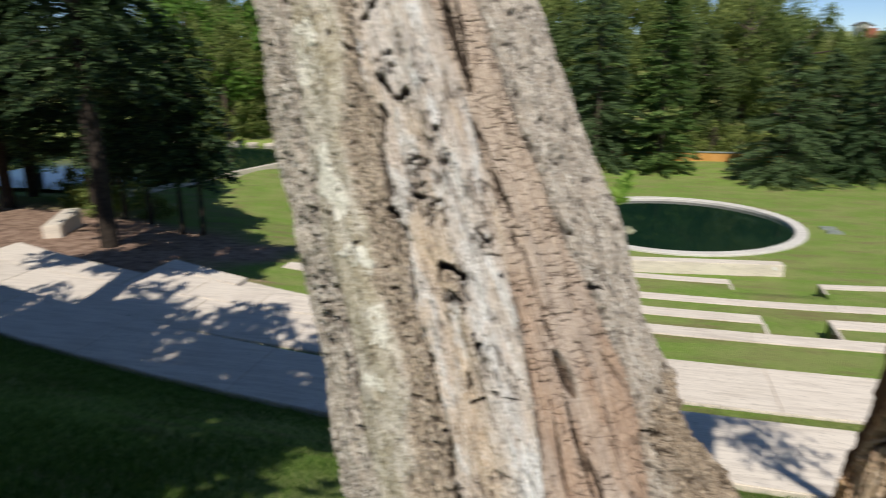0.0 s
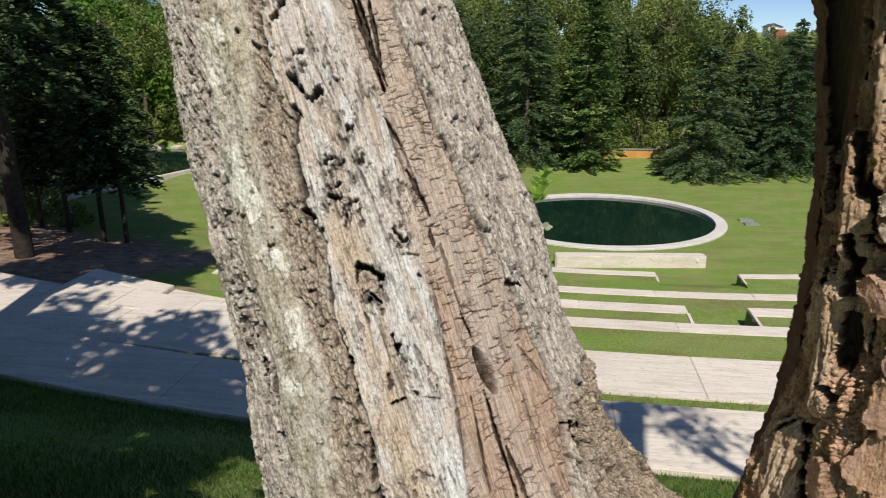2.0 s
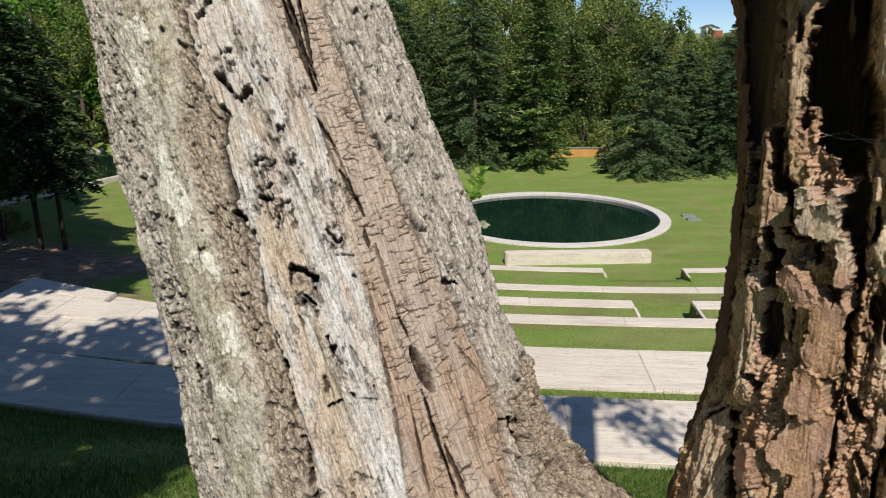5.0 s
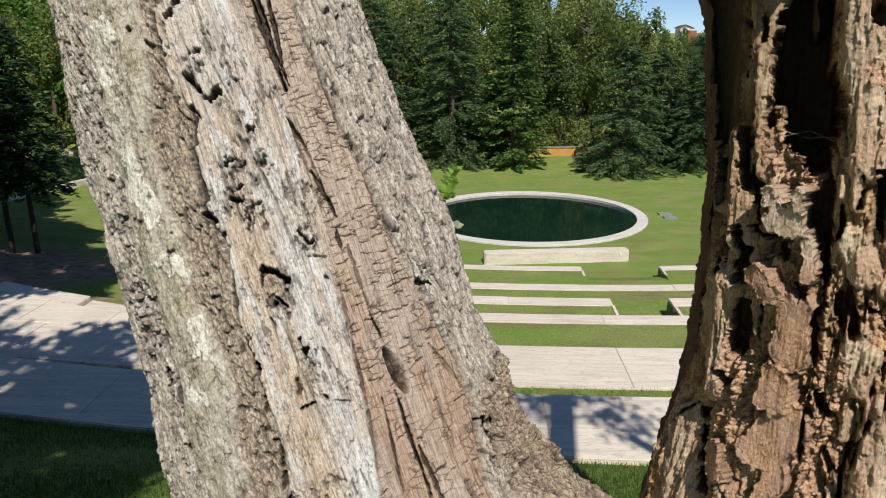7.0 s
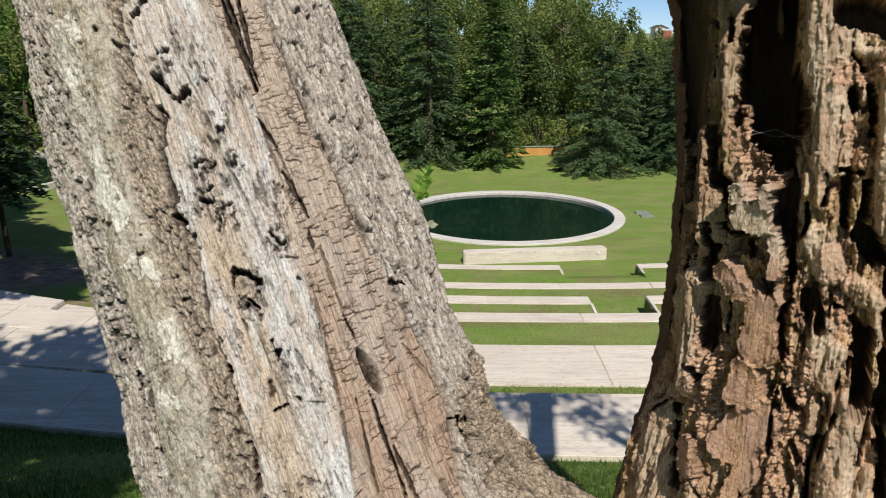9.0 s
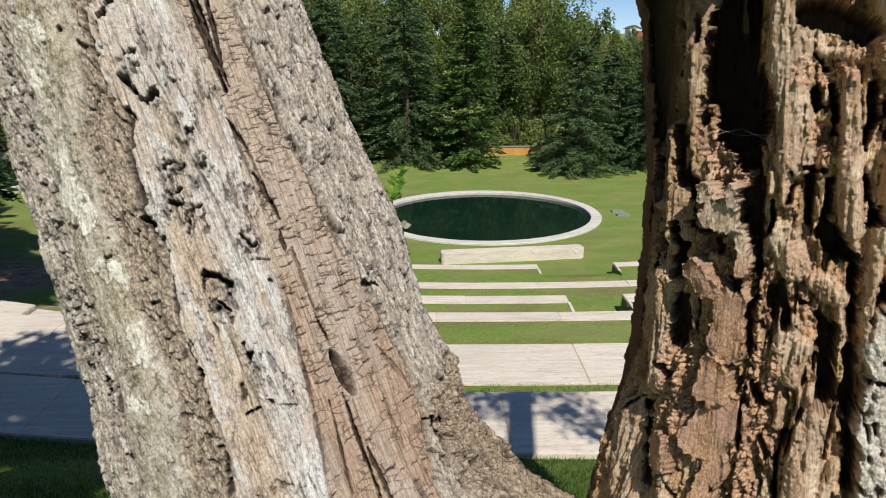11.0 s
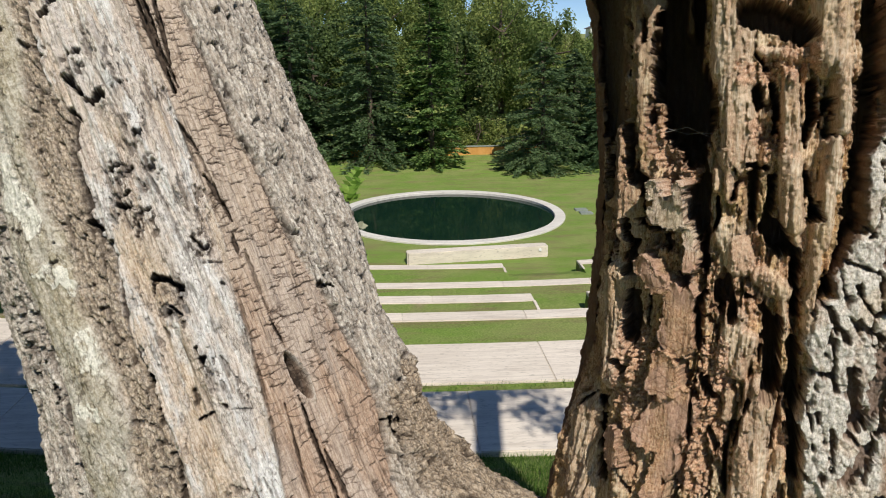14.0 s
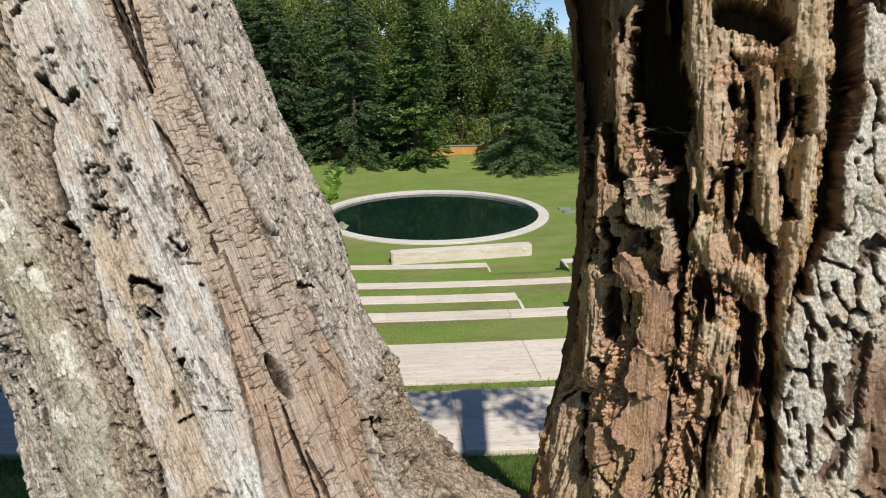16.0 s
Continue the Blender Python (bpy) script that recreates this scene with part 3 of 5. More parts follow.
def kerb_line():
    e = empty("path_kerb", "low pale stone kerb wall along the lawn edge", "kerb", kind="structure")
    a, b = np.array([-24.8, 17.0]), np.array([-16.6, 46.0])
    for i in range(14):
        p, q = a + (b - a) * i / 14, a + (b - a) * (i + 1) / 14
        m = (p + q) / 2
        L = np.linalg.norm(q - p)
        bm = box_bm(-L / 2 + 0.01, L / 2 - 0.01, -0.15, 0.15, -0.2, 0.2, 0.015)
        o = part("kerb_stone", bm, M_BENCH, e)
        o.matrix_local = pose(m[0], m[1], 0, 0, 0, math.degrees(math.atan2(*(q - p)[::-1])))


kerb_line()


def pond():
    """Still water behind the kerb, with rough pale stones along its far bank."""
    e = empty("pond", "still dark pond behind the low stone kerb", "pond", kind="structure")
    bm = bmesh.new()
    bm.faces.new([bm.verts.new(q) for q in ((-33.5, 27.8, 0.06), (-22.0, 27.8, 0.06), (-17.2, 44.7, 0.06), (-33.5, 44.7, 0.06))])
    part("water", bm, M_WATER, e, "still dark green water")
    r = random.Random(12)
    x = -32.5
    while x < -17.5:
        w = r.uniform(0.35, 0.9)
        bm = box_bm(-w / 2, w / 2, -0.25, 0.25, -0.25, r.uniform(0.05, 0.2), 0.05)
        for v in bm.verts:
            v.co.x += r.uniform(-0.05, 0.05)
            v.co.z += r.uniform(-0.04, 0.04)
        o = tagged(part("bank_stone", bm, M_BENCH), "rough pale stone on the pond bank", "stone", "stones of the pond bank")
        o.matrix_world = pose(x, 44.75 + r.uniform(-0.2, 0.2), 0.12, 0, 0, r.uniform(-20, 20))
        x += w + r.uniform(0.05, 0.9)


pond()


def far_house():
    e = empty("far_house", "white gabled house with a dark roof on the hill", "house", at=(24.1, 85, 7.3))
    e.scale = (0.47, 0.47, 0.47)
    bm = bmesh.new()
    sec = ((-1.3, -1.5), (1.5, -1.5), (1.5, 2.75), (-0.1, 3.4), (-1.3, 2.9))
    rings = [[bm.verts.new((x, y, z)) for x, z in sec] for y in (-2.2, 2.2)]
    for i in range(5):
        bm.faces.new((rings[0][i], rings[0][(i + 1) % 5], rings[1][(i + 1) % 5], rings[1][i]))
    bm.faces.new(rings[0])
    bm.faces.new(rings[1][::-1])
    bmesh.ops.recalc_face_normals(bm, faces=bm.faces)
    part("wall", bm, M_WHITE, e, "white rendered gable wall")
    for x0, z0, x1, z1 in ((-1.7, 2.78, -0.1, 3.45), (-0.1, 3.45, 2.0, 2.6)):
        bm = bmesh.new()
        v = [bm.verts.new((x, y, z + dz)) for dz in (0, 0.13) for x, y, z in ((x0, -2.5, z0), (x1, -2.5, z1), (x1, 2.5, z1), (x0, 2.5, z0))]
        for f in ((3, 2, 1, 0), (4, 5, 6, 7), (0, 1, 5, 4), (1, 2, 6, 5), (2, 3, 7, 6), (3, 0, 4, 7)):
            bm.faces.new([v[i] for i in f])
        bmesh.ops.recalc_face_normals(bm, faces=bm.faces)
        part("roof_slope", bm, M_EAVE, e, "dark grey-brown roof slope")
    part("annex", box_bm(0.4, 2.4, -3.2, -2.22, -1.5, 2.15, 0.03), M_ROOF, e, "brick red annex wall")
    w = part("window", box_bm(-0.75, -0.2, -2.26, -2.19, 1.4, 2.2, 0.01), M_GLASS, e)
    part("window_sill", box_bm(-0.85, -0.1, -2.32, -2.2, 1.3, 1.38, 0.01), M_WHITE, w)


far_house()


def block_bench():
    e = empty("block_bench", "long weathered stone block bench on reddish gravel", "bench", at=(-16.1, 17.1, 1.2))
    e.rotation_euler = (0, 0, radians(28.5))
    for i in range(3):
        part("stone_block", box_bm(-0.25, 0.25, -1.2 + i * 0.8, -0.405 + i * 0.8, -0.5, 0.5, 0.03), M_BENCH, e)


block_bench()


# ---- trees ----
def cards(centres, axes, ups, lengths, widths):
    """Small folded leaf blades: four corners each along axis, wide across up."""
    side = np.cross(axes, ups)
    side /= np.linalg.norm(side, axis=1)[:, None] + 1e-9
    a = axes * lengths[:, None]
    s = side * widths[:, None]
    v = np.stack([centres - a * 0.5, centres + s * 0.5, centres + a * 0.5, centres - s * 0.5], 1).reshape(-1, 3)
    return v, np.arange(len(v)).reshape(-1, 4)


def unit(v):
    return v / (np.linalg.norm(v, axis=-1, keepdims=True) + 1e-9)


def conifer(name, label, height, spread, mat, seed, bare=0.6, count=9000, droop=0.25, size=0.2, taper=0.85, category="conifer", limbs_apart=False, girth=0.022):
    rng = np.random.default_rng(seed)
    e = empty(name, label, category, "conifers")
    v, f = tube([(0, 0, -0.3), (0.02, 0, height * 0.3), (-0.03, 0.02, height * 0.7), (0, 0, height * 0.98)], [height * girth, height * girth * 0.77, height * girth * 0.41, 0.012], 9)
    wood = M_SHADEBARK if mat is M_DARKFIR else M_TRUNK
    lv, lf, off = [v], [f], len(v)
    nb = 240
    z = bare + (height - bare) * rng.random(nb) ** 1.15
    ang = rng.random(nb) * 2 * np.pi
    reach = spread * (1 - (z - bare) / (height - bare)) ** taper * (0.7 + 0.45 * rng.random(nb)) + 0.12
    b = rng.integers(0, nb, count)
    b = b[rng.random(count) < reach[b] / reach.max() + 0.1]
    t = 0.03 + 0.97 * rng.random(len(b)) ** 0.55
    out = np.stack([np.cos(ang[b]), np.sin(ang[b]), np.zeros(len(b))], -1)
    side = np.stack([-out[:, 1], out[:, 0], out[:, 2]], -1)
    L = reach[b]
    tilt = 0.25 * (z[b] / height) - droop * t
    pos = out * (L * t)[:, None] + np.array([0, 0, 1]) * (z[b] + L * t * tilt)[:, None]
    pos += side * (rng.normal(0, 0.16, len(b)) * L * (1.1 - t))[:, None] + rng.normal(0, 0.045, pos.shape)
    ax = unit(out + side * rng.normal(0, 0.7, (len(b), 1)) + np.array([0, 0, 1]) * rng.normal(-0.15, 0.3, (len(b), 1)))
    up = unit(np.array([0, 0, 1]) + rng.normal(0, 0.5, pos.shape))
    v, f = cards(pos, ax, up, size * (0.7 + 1.0 * rng.random(len(b))), size * (0.4 + 0.35 * rng.random(len(b))))
    mesh_ob("crown", v, f, mat, e, smooth=False)
    for i in range(0, nb, 6 if limbs_apart else 3):
        o = np.array([np.cos(ang[i]), np.sin(ang[i]), 0])
        pts = [o * 0.02 + (0, 0, z[i]), o * reach[i] * 0.5 + (0, 0, z[i] + reach[i] * 0.5 * (0.25 * z[i] / height - droop * 0.5)), o * reach[i] * 0.95 + (0, 0, z[i] + reach[i] * 0.95 * (0.25 * z[i] / height - droop))]
        a, b2 = tube(pts, [0.03, 0.018, 0.006], 5)
        if limbs_apart:
            mesh_ob("limb", a, b2, wood, e)
            continue
        lv.append(a)
        lf.append(b2 + off)
        off += len(a)
    mesh_ob("trunk", np.concatenate(lv), np.concatenate(lf), wood, e)
    return e


def broadleaf(name, label, height, spread, mat, seed, count=8000, clumps=70, size=0.2, low=0.2, category="tree"):
    rng = np.random.default_rng(seed)
    e = empty(name, label, category, "broadleaf trees")
    v, f = tube([(0, 0, -0.4), (0.1, 0.05, height * 0.3), (-0.1, 0.1, height * 0.6), (0, 0, height * 0.85)], [height * 0.028, height * 0.022, height * 0.014, 0.03], 9)
    lv, lf, off = [v], [f], len(v)
    d = unit(rng.normal(0, 1, (clumps, 3)))
    rad = (0.45 + 0.55 * rng.random(clumps) ** 0.5)
    cz = height * (0.5 + low / 2)
    c = d * rad[:, None] * np.array([spread, spread, height * (0.5 - low / 2)]) + np.array([0, 0, cz])
    c[:, :2] *= (1.0 - 0.35 * np.clip((c[:, 2] - cz) / (height - cz), 0, 1))[:, None]
    r = spread * (0.15 + 0.24 * rng.random(clumps))
    b = rng.integers(0, clumps, count)
    dd = unit(rng.normal(0, 1, (count, 3)))
    pos = c[b] + dd * (r[b] * rng.random(count) ** 0.4)[:, None] * np.array([0.85, 0.85, 1.1])
    nrm = unit(dd + rng.normal(0, 0.5, dd.shape) + np.array([0, 0, 0.5]))
    ax = unit(np.cross(nrm, rng.normal(0, 1, dd.shape)) + np.array([0, 0, -0.35]))
    v, f = cards(pos, ax, nrm, size * (0.6 + 0.8 * rng.random(count)), size * (0.45 + 0.4 * rng.random(count)))
    mesh_ob("crown", v, f, mat, e, smooth=False)
    for i in range(0, clumps, 4):
        s = np.array([0, 0, height * (0.2 + 0.45 * rng.random())])
        a, b2 = tube([s, (s + c[i]) / 2 + rng.normal(0, 0.15, 3), c[i]], [height * 0.01, height * 0.006, 0.015], 5)
        lv.append(a)
        lf.append(b2 + off)
        off += len(a)
    mesh_ob("trunk", np.concatenate(lv), np.concatenate(lf), M_TRUNK, e)
    return e


def place(proto, spots):
    """The first spot takes the tree itself, the others copies of it."""
    for i, (x, y, z, turn, scale) in enumerate(spots):
        m = pose(x, y, z, 0, 0, turn)
        if i == 0:
            proto.matrix_basis = m
            proto.scale = (scale,) * 3
        else:
            c = copy_thing(proto, m)
            c.scale = (scale,) * 3


fir_a = conifer("fir_tree", "dense blue-green fir tree at the lawn edge", 9.2, 3.0, M_FIR, 11, 0.25, 36000, 0.24, 0.165, 0.7)
place(fir_a, [(-1.1, 40.3, 0.3, 0, 1.08), (12.6, 38.6, 0.2, 70, 0.82), (-5.6, 41.5, 0.3, 240, 1.05), (15.8, 38.4, 0.2, 200, 0.8), (-10.5, 42.6, 0.3, 150, 1.1), (22.5, 39, 0.2, 30, 0.9)])
fir_b = conifer("fir_tree", "spreading dark fir tree at the lawn edge", 7.6, 3.2, M_FIR, 12, 0.15, 36000, 0.2, 0.165, 0.7)
place(fir_b, [(8.3, 37.5, 0.2, 0, 0.86), (18.6, 38.2, 0.2, 120, 1.05), (-7.0, 42.8, 0.3, 60, 1.15), (-14.5, 43, 0.3, 220, 1.2), (27, 40, 0.2, 10, 1.1), (14.2, 41.0, 0.3, 150, 0.84), (11.0, 41.6, 0.3, 80, 0.8), (17.0, 41.8, 0.3, 300, 0.86)])
young = conifer("young_conifer", "light green young conifer in front of the wall", 7.6, 1.75, M_YOUNG, 13, 0.15, 26000, 0.1, 0.16, 0.62, limbs_apart=True)
place(young, [(2.33, 39.4, 0.25, 0, 1.2), (-0.4, 44.5, 0.4, 100, 0.95), (4.9, 45.5, 0.5, 40, 0.9)])

leaf_a = broadleaf("broadleaf_tree", "yellow-green broadleaf tree on the wooded hill", 9.0, 3.2, M_LEAF, 21, 9500, 42, 0.2, 0.0)
leaf_b = broadleaf("broadleaf_tree", "leafy green tree on the wooded hill", 7.5, 3.0, M_LEAF_DARK, 22, 9000, 38, 0.2, 0.0)
leaf_d = broadleaf("broadleaf_tree", "olive green tree high on the wooded hill", 8.5, 3.2, M_LEAF, 25, 4000, 26, 0.3, 0.0)
leaf_c = broadleaf("bright_tree", "bright green sunlit broadleaf tree by the lawn", 8.5, 3.4, M_BRIGHT, 23, 9000, 50, 0.26, 0.0)
rng = random.Random(5)


def hill(y):
    return 0.35 + (0.26 * max(0, y - 45) if y < 71 else 6.76 + 0.02 * (y - 71))


spots_a, spots_b, spots_d = [], [], []
for row, y in enumerate((47, 51.5, 56.5, 62, 68, 75)):
    x = -34 - row * 3
    while x < 9 + 0.42 * y:
        yy = y + rng.uniform(-1.6, 1.6)
        lift = math.radians(np.interp(math.degrees(math.atan2(x, yy)), [7, 11.5, 14.5, 19], [6.5, 4.2, 1.4, 1.2]))
        top = min(1.05, (6.4 + yy * math.tan(lift) - hill(yy)) / 8.6)
        (spots_d if row > 2 else spots_a if rng.random() < 0.55 else spots_b).append((x + rng.uniform(-1, 1), yy, hill(yy) - 0.3, rng.uniform(0, 360), max(0.2, top) * rng.uniform(0.85, 1.02)))
        x += rng.uniform(4.2, 5.8) * (0.42 if top < 0.55 else 1.0)
place(leaf_a, spots_a)
place(leaf_b, spots_b + [(14.6, 46.6, 0.6, 40, 0.66), (16.6, 48.2, 1.0, 90, 0.62), (17.2, 59.6, 3.8, 10, 0.42), (18.7, 62.5, 4.5, 130, 0.38), (16.9, 56.5, 3.0, 250, 0.46), (20.2, 64.5, 5.0, 70, 0.36), (18.4, 58.5, 3.5, 190, 0.44), (12.4, 46.2, 0.5, 200, 0.72)])
place(leaf_d, spots_d)
place(leaf_c, [(-19.6, 47.6, 0.5, 0, 1.2), (-25.5, 48.6, 0.6, 90, 1.3), (-14.2, 46.5, 0.5, 200, 1.0), (-32, 48.2, 0.5, 30, 1.25)])
bush = broadleaf("shrub", "low leafy green shrub along the wall", 1.5, 0.9, M_LEAF, 24, 1500, 25, 0.12, 0.05, "shrub")
place(bush, [(-1.2, 43.1, 0.3, 0, 1.2), (1.0, 42.8, 0.3, 80, 1.3), (3.6, 42.9, 0.3, 50, 1.2), (5.5, 43.0, 0.3, 150, 1.4), (6.9, 42.8, 0.3, 250, 1.1), (8.3, 42.9, 0.3, 20, 1.3), (9.8, 42.7, 0.3, 110, 1.1), (11.4, 42.4, 0.3, 200, 1.2), (13.2, 42.6, 0.3, 310, 1.1), (20.5, 39.6, 0.2, 10, 1.1), (-20, 22.5, 0.3, 0, 0.9), (-18.2, 22.5, 0.3, 80, 1.0), (-15.6, 20.8, 0.6, 170, 0.7), (-17.4, 20.4, 0.7, 200, 0.9), (-21.0, 46.0, 0.4, 60, 1.6), (-24.0, 46.2, 0.4, 160, 1.7), (-27.2, 46.0, 0.4, 250, 1.6), (-18.6, 46.2, 0.4, 20, 1.4), (-22, 25, 0.2, 20, 1.2)])

# dark conifers beside the terraces
dark = conifer("dark_conifer", "tall dark conifer with drooping branches over gravel", 12.5, 2.6, M_DARKFIR, 31, 5.0, 24000, 0.4, 0.19, 0.6, limbs_apart=True)
place(dark, [(-13.35, 15.75, 1.1, 0, 0.92), (-17.4, 20.2, 0.8, 240, 1.05), (-21.5, 18.6, 0.8, 60, 1.15)])
low_dark = conifer("dark_conifer", "dark conifer with branches close to the grass", 11.5, 3.2, M_DARKFIR, 33, 2.4, 26000, 0.3, 0.19, 0.6, limbs_apart=True)
place(low_dark, [(-19.4, 23.4, 0.5, 0, 1.0), (-22.5, 21.3, 0.5, 50, 1.0), (-24.5, 24.5, 0.1, 100, 1.1), (-27.5, 22.0, 0.1, 200, 1.2), (-35.5, 31.0, 0.1, 20, 1.1), (-36.0, 36.5, 0.1, 140, 1.15), (-35.0, 42.0, 0.2, 260, 1.1)])
sapling = conifer("slender_conifer", "slender dark young tree at the gravel edge", 7.0, 1.4, M_DARKFIR, 32, 2.1, 6500, 0.34, 0.2, 0.5, limbs_apart=True, girth=0.013)
place(sapling, [(-13.0, 18.6, 0.9, 0, 0.95), (-12.4, 18.8, 0.85, 70, 0.9), (-14.9, 19.6, 0.8, 140, 0.95), (-16.2, 20.0, 0.8, 10, 0.9)])


# ---- the forked tree in front of the camera ----
def spaced(stops):
    """Values from stop to stop with a step of their own: (start, step), ..., (end,)."""
    out = []
    for (a, d), b in zip(stops[:-1], stops[1:]):
        n = max(1, round((b[0] - a) / d))
        out.append(np.linspace(a, b[0], n, endpoint=False))
    return np.concatenate(out + [[stops[-1][0]]])


def stem_mesh(name, foot, lean, ks, degs, radius, relief, mat, parent, label, inward):
    """A stem round a leaning axis. ks: places along it; degs: angles, 0 towards the path, 90 to the east; relief(deg, k) gives height, masks and the depth of holes, which run straight in from the angle inward."""
    axis = np.array(lean) / np.linalg.norm(lean)
    e2 = np.array([0, -1.0, 0]) - axis * -axis[1]
    e2 /= np.linalg.norm(e2)
    e1 = np.cross(axis, e2)
    e1 = e1 if e1[0] > 0 else -e1
    K, D = np.meshgrid(ks, degs, indexing="ij")
    h, masks, deep = relief(D, K)
    r = radius(K, D) + h
    a = np.radians(D)
    v = np.array(foot) + axis * K[..., None] + e2 * (r * np.cos(a))[..., None] + e1 * (r * np.sin(a))[..., None]
    v = v - (e2 * math.cos(radians(inward)) + e1 * math.sin(radians(inward))) * deep[..., None]
    place_on = np.stack([D * 0.15 * np.pi / 180, K, r], -1).reshape(-1, 3)
    return mesh_ob(name, v.reshape(-1, 3), grid_faces(len(ks), len(degs), True), mat, parent, label, stem=place_on, masks={k: m.ravel() for k, m in masks.items()})


def strokes(D, K, rows, rag=None, taper=False, dome=False, only=None, grow=0.0):
    """The highest of several stretched blots, in metres; rows of (deg, k, deg, k, half width in mm, height in mm)."""
    out = np.zeros_like(D)
    ks, ds = K[:, 0], D[0]
    for d0, k0, d1, k1, wide, tall in rows:
        half, tall = wide * 0.001 + grow, (only or tall) * 0.001
        m = 1.3 * half + 0.008
        i0, i1 = np.searchsorted(ks, (min(k0, k1) - m, max(k0, k1) + m))
        j0, j1 = np.searchsorted(ds, (min(d0, d1) - m / 0.0026, max(d0, d1) + m / 0.0026))
        if i1 <= i0 or j1 <= j0:
            continue
        sub = np.s_[i0:i1, j0:j1]
        x, y = (D[sub] - d0) * 0.0026, K[sub] - k0
        vx, vy = (d1 - d0) * 0.0026, k1 - k0
        t = np.clip((x * vx + y * vy) / (vx * vx + vy * vy + 1e-10), 0, 1)
        dist = np.hypot(x - t * vx, y - t * vy)
        if rag is not None:
            dist = dist + rag[sub] * min(1.0, half / 0.0018)
        if taper:
            half = half * (0.25 + 0.75 * np.sin(np.pi * np.clip(t, 0.04, 0.96)))
        shape = np.sqrt(np.clip(1 - (np.maximum(dist, 0) / half) ** 2, 0, 1)) if dome else step(0.0006, -0.0006, dist - half)
        out[sub] = np.maximum(out[sub], tall * shape)
    return out


def terraced(x, n, edge=0.72):
    """Noise broken into flat layers with steep edges."""
    x = x * n
    return (np.floor(x) + step(edge, 1.0, x - np.floor(x))) / n


def flakes(s, K, wide, tall, seed):
    """Bark scales: their height, and 1 in the cracks between them."""
    sx = s + 0.3 * wide * fbm(s * 0.5 / wide, K * 0.5 / tall, 3, seed)
    kx = K + 0.3 * tall * fbm(s * 0.5 / wide, K * 0.5 / tall, 3, seed + 3)
    d1, gap, val = cells(sx / wide, kx / tall + 0.4 * sx / wide, seed + 5)
    ragged = fbm(s * 420, K * 240, 2, seed + 7)
    return val - 0.5 - 0.2 * d1, step(0.17, 0.06, gap + 0.07 * ragged)


# the leaning stem: where one kind of surface ends and the next begins, (places along the stem, angles)
STRIP = ([-0.340, -0.303, -0.266, -0.211, -0.161, -0.110, -0.076, -0.034, 0.025, 0.091], [-28.2, -28.4, -27.2, -24.2, -26.2, -27.7, -26.2, -26.3, -23.2, -19.9])
FLAKY = ([-0.344, -0.310, -0.276, -0.223, -0.174, -0.137, -0.090, -0.053, 0.001, 0.066], [-14.9, -12.1, -9.2, -7.2, -9.7, -8.5, -11.7, -9.6, -4.6, -2.3])
CREVICE = ([-0.347, -0.314, -0.283, -0.247, -0.210, -0.182, -0.151, -0.125, -0.072, -0.041, -0.006, 0.039, 0.064], [-2.5, 0.1, -0.1, 0.2, -1.1, -0.9, 2.0, -1.3, 0.1, 3.8, -0.3, 0.8, 2.7])
WOOD_END = ([-0.371, -0.339, -0.313, -0.274, -0.234, -0.192, -0.160, -0.111, -0.065, -0.037, 0.003, 0.046], [21.9, 23.8, 25.1, 26.7, 28.6, 30.0, 32.2, 32.5, 32.3, 32.8, 30.6, 29.7])
BROWN_END = ([-0.396, -0.363, -0.327, -0.297, -0.255, -0.223, -0.192, -0.155, -0.113, -0.086, -0.060, -0.017, 0.016, 0.044], [54.5, 59.8, 62.8, 63.6, 60.3, 57.9, 55.5, 54.0, 53.4, 50.2, 50.7, 50.0, 48.8, 48.6])
# its holes, splits and pale crusts
HOLES_HIGH = [
    (5.9, -0.007, 7.2, -0.018, 2.3, 18), (7.2, -0.018, 9.6, -0.030, 1.8, 15), (10.4, -0.032, 13.6, -0.029, 3.6, 22), (19.7, -0.024, 21.1, -0.023, 2.3, 10),
    (13.9, -0.025, 18.7, -0.024, 0.7, 5), (8.5, 0.007, 11.7, 0.009, 1.8, 12), (5.2, 0.046, 7.2, 0.046, 2.4, 16), (7.2, 0.046, 10.6, 0.059, 2.8, 16),
    (19.6, -0.067, 20.1, -0.067, 1.8, 10), (9.0, -0.088, 12.3, -0.087, 1.6, 12), (12.7, -0.094, 14.6, -0.092, 1.3, 10), (19.1, -0.098, 20.9, -0.092, 2.2, 6),
    (-6.5, 0.046, -6.4, 0.043, 1.5, 8), (-2.6, 0.030, -1.9, 0.025, 1.5, 8), (4.3, -0.036, 5.2, -0.041, 2.3, 10), (0.6, -0.107, 0.9, -0.097, 1.3, 8),
]
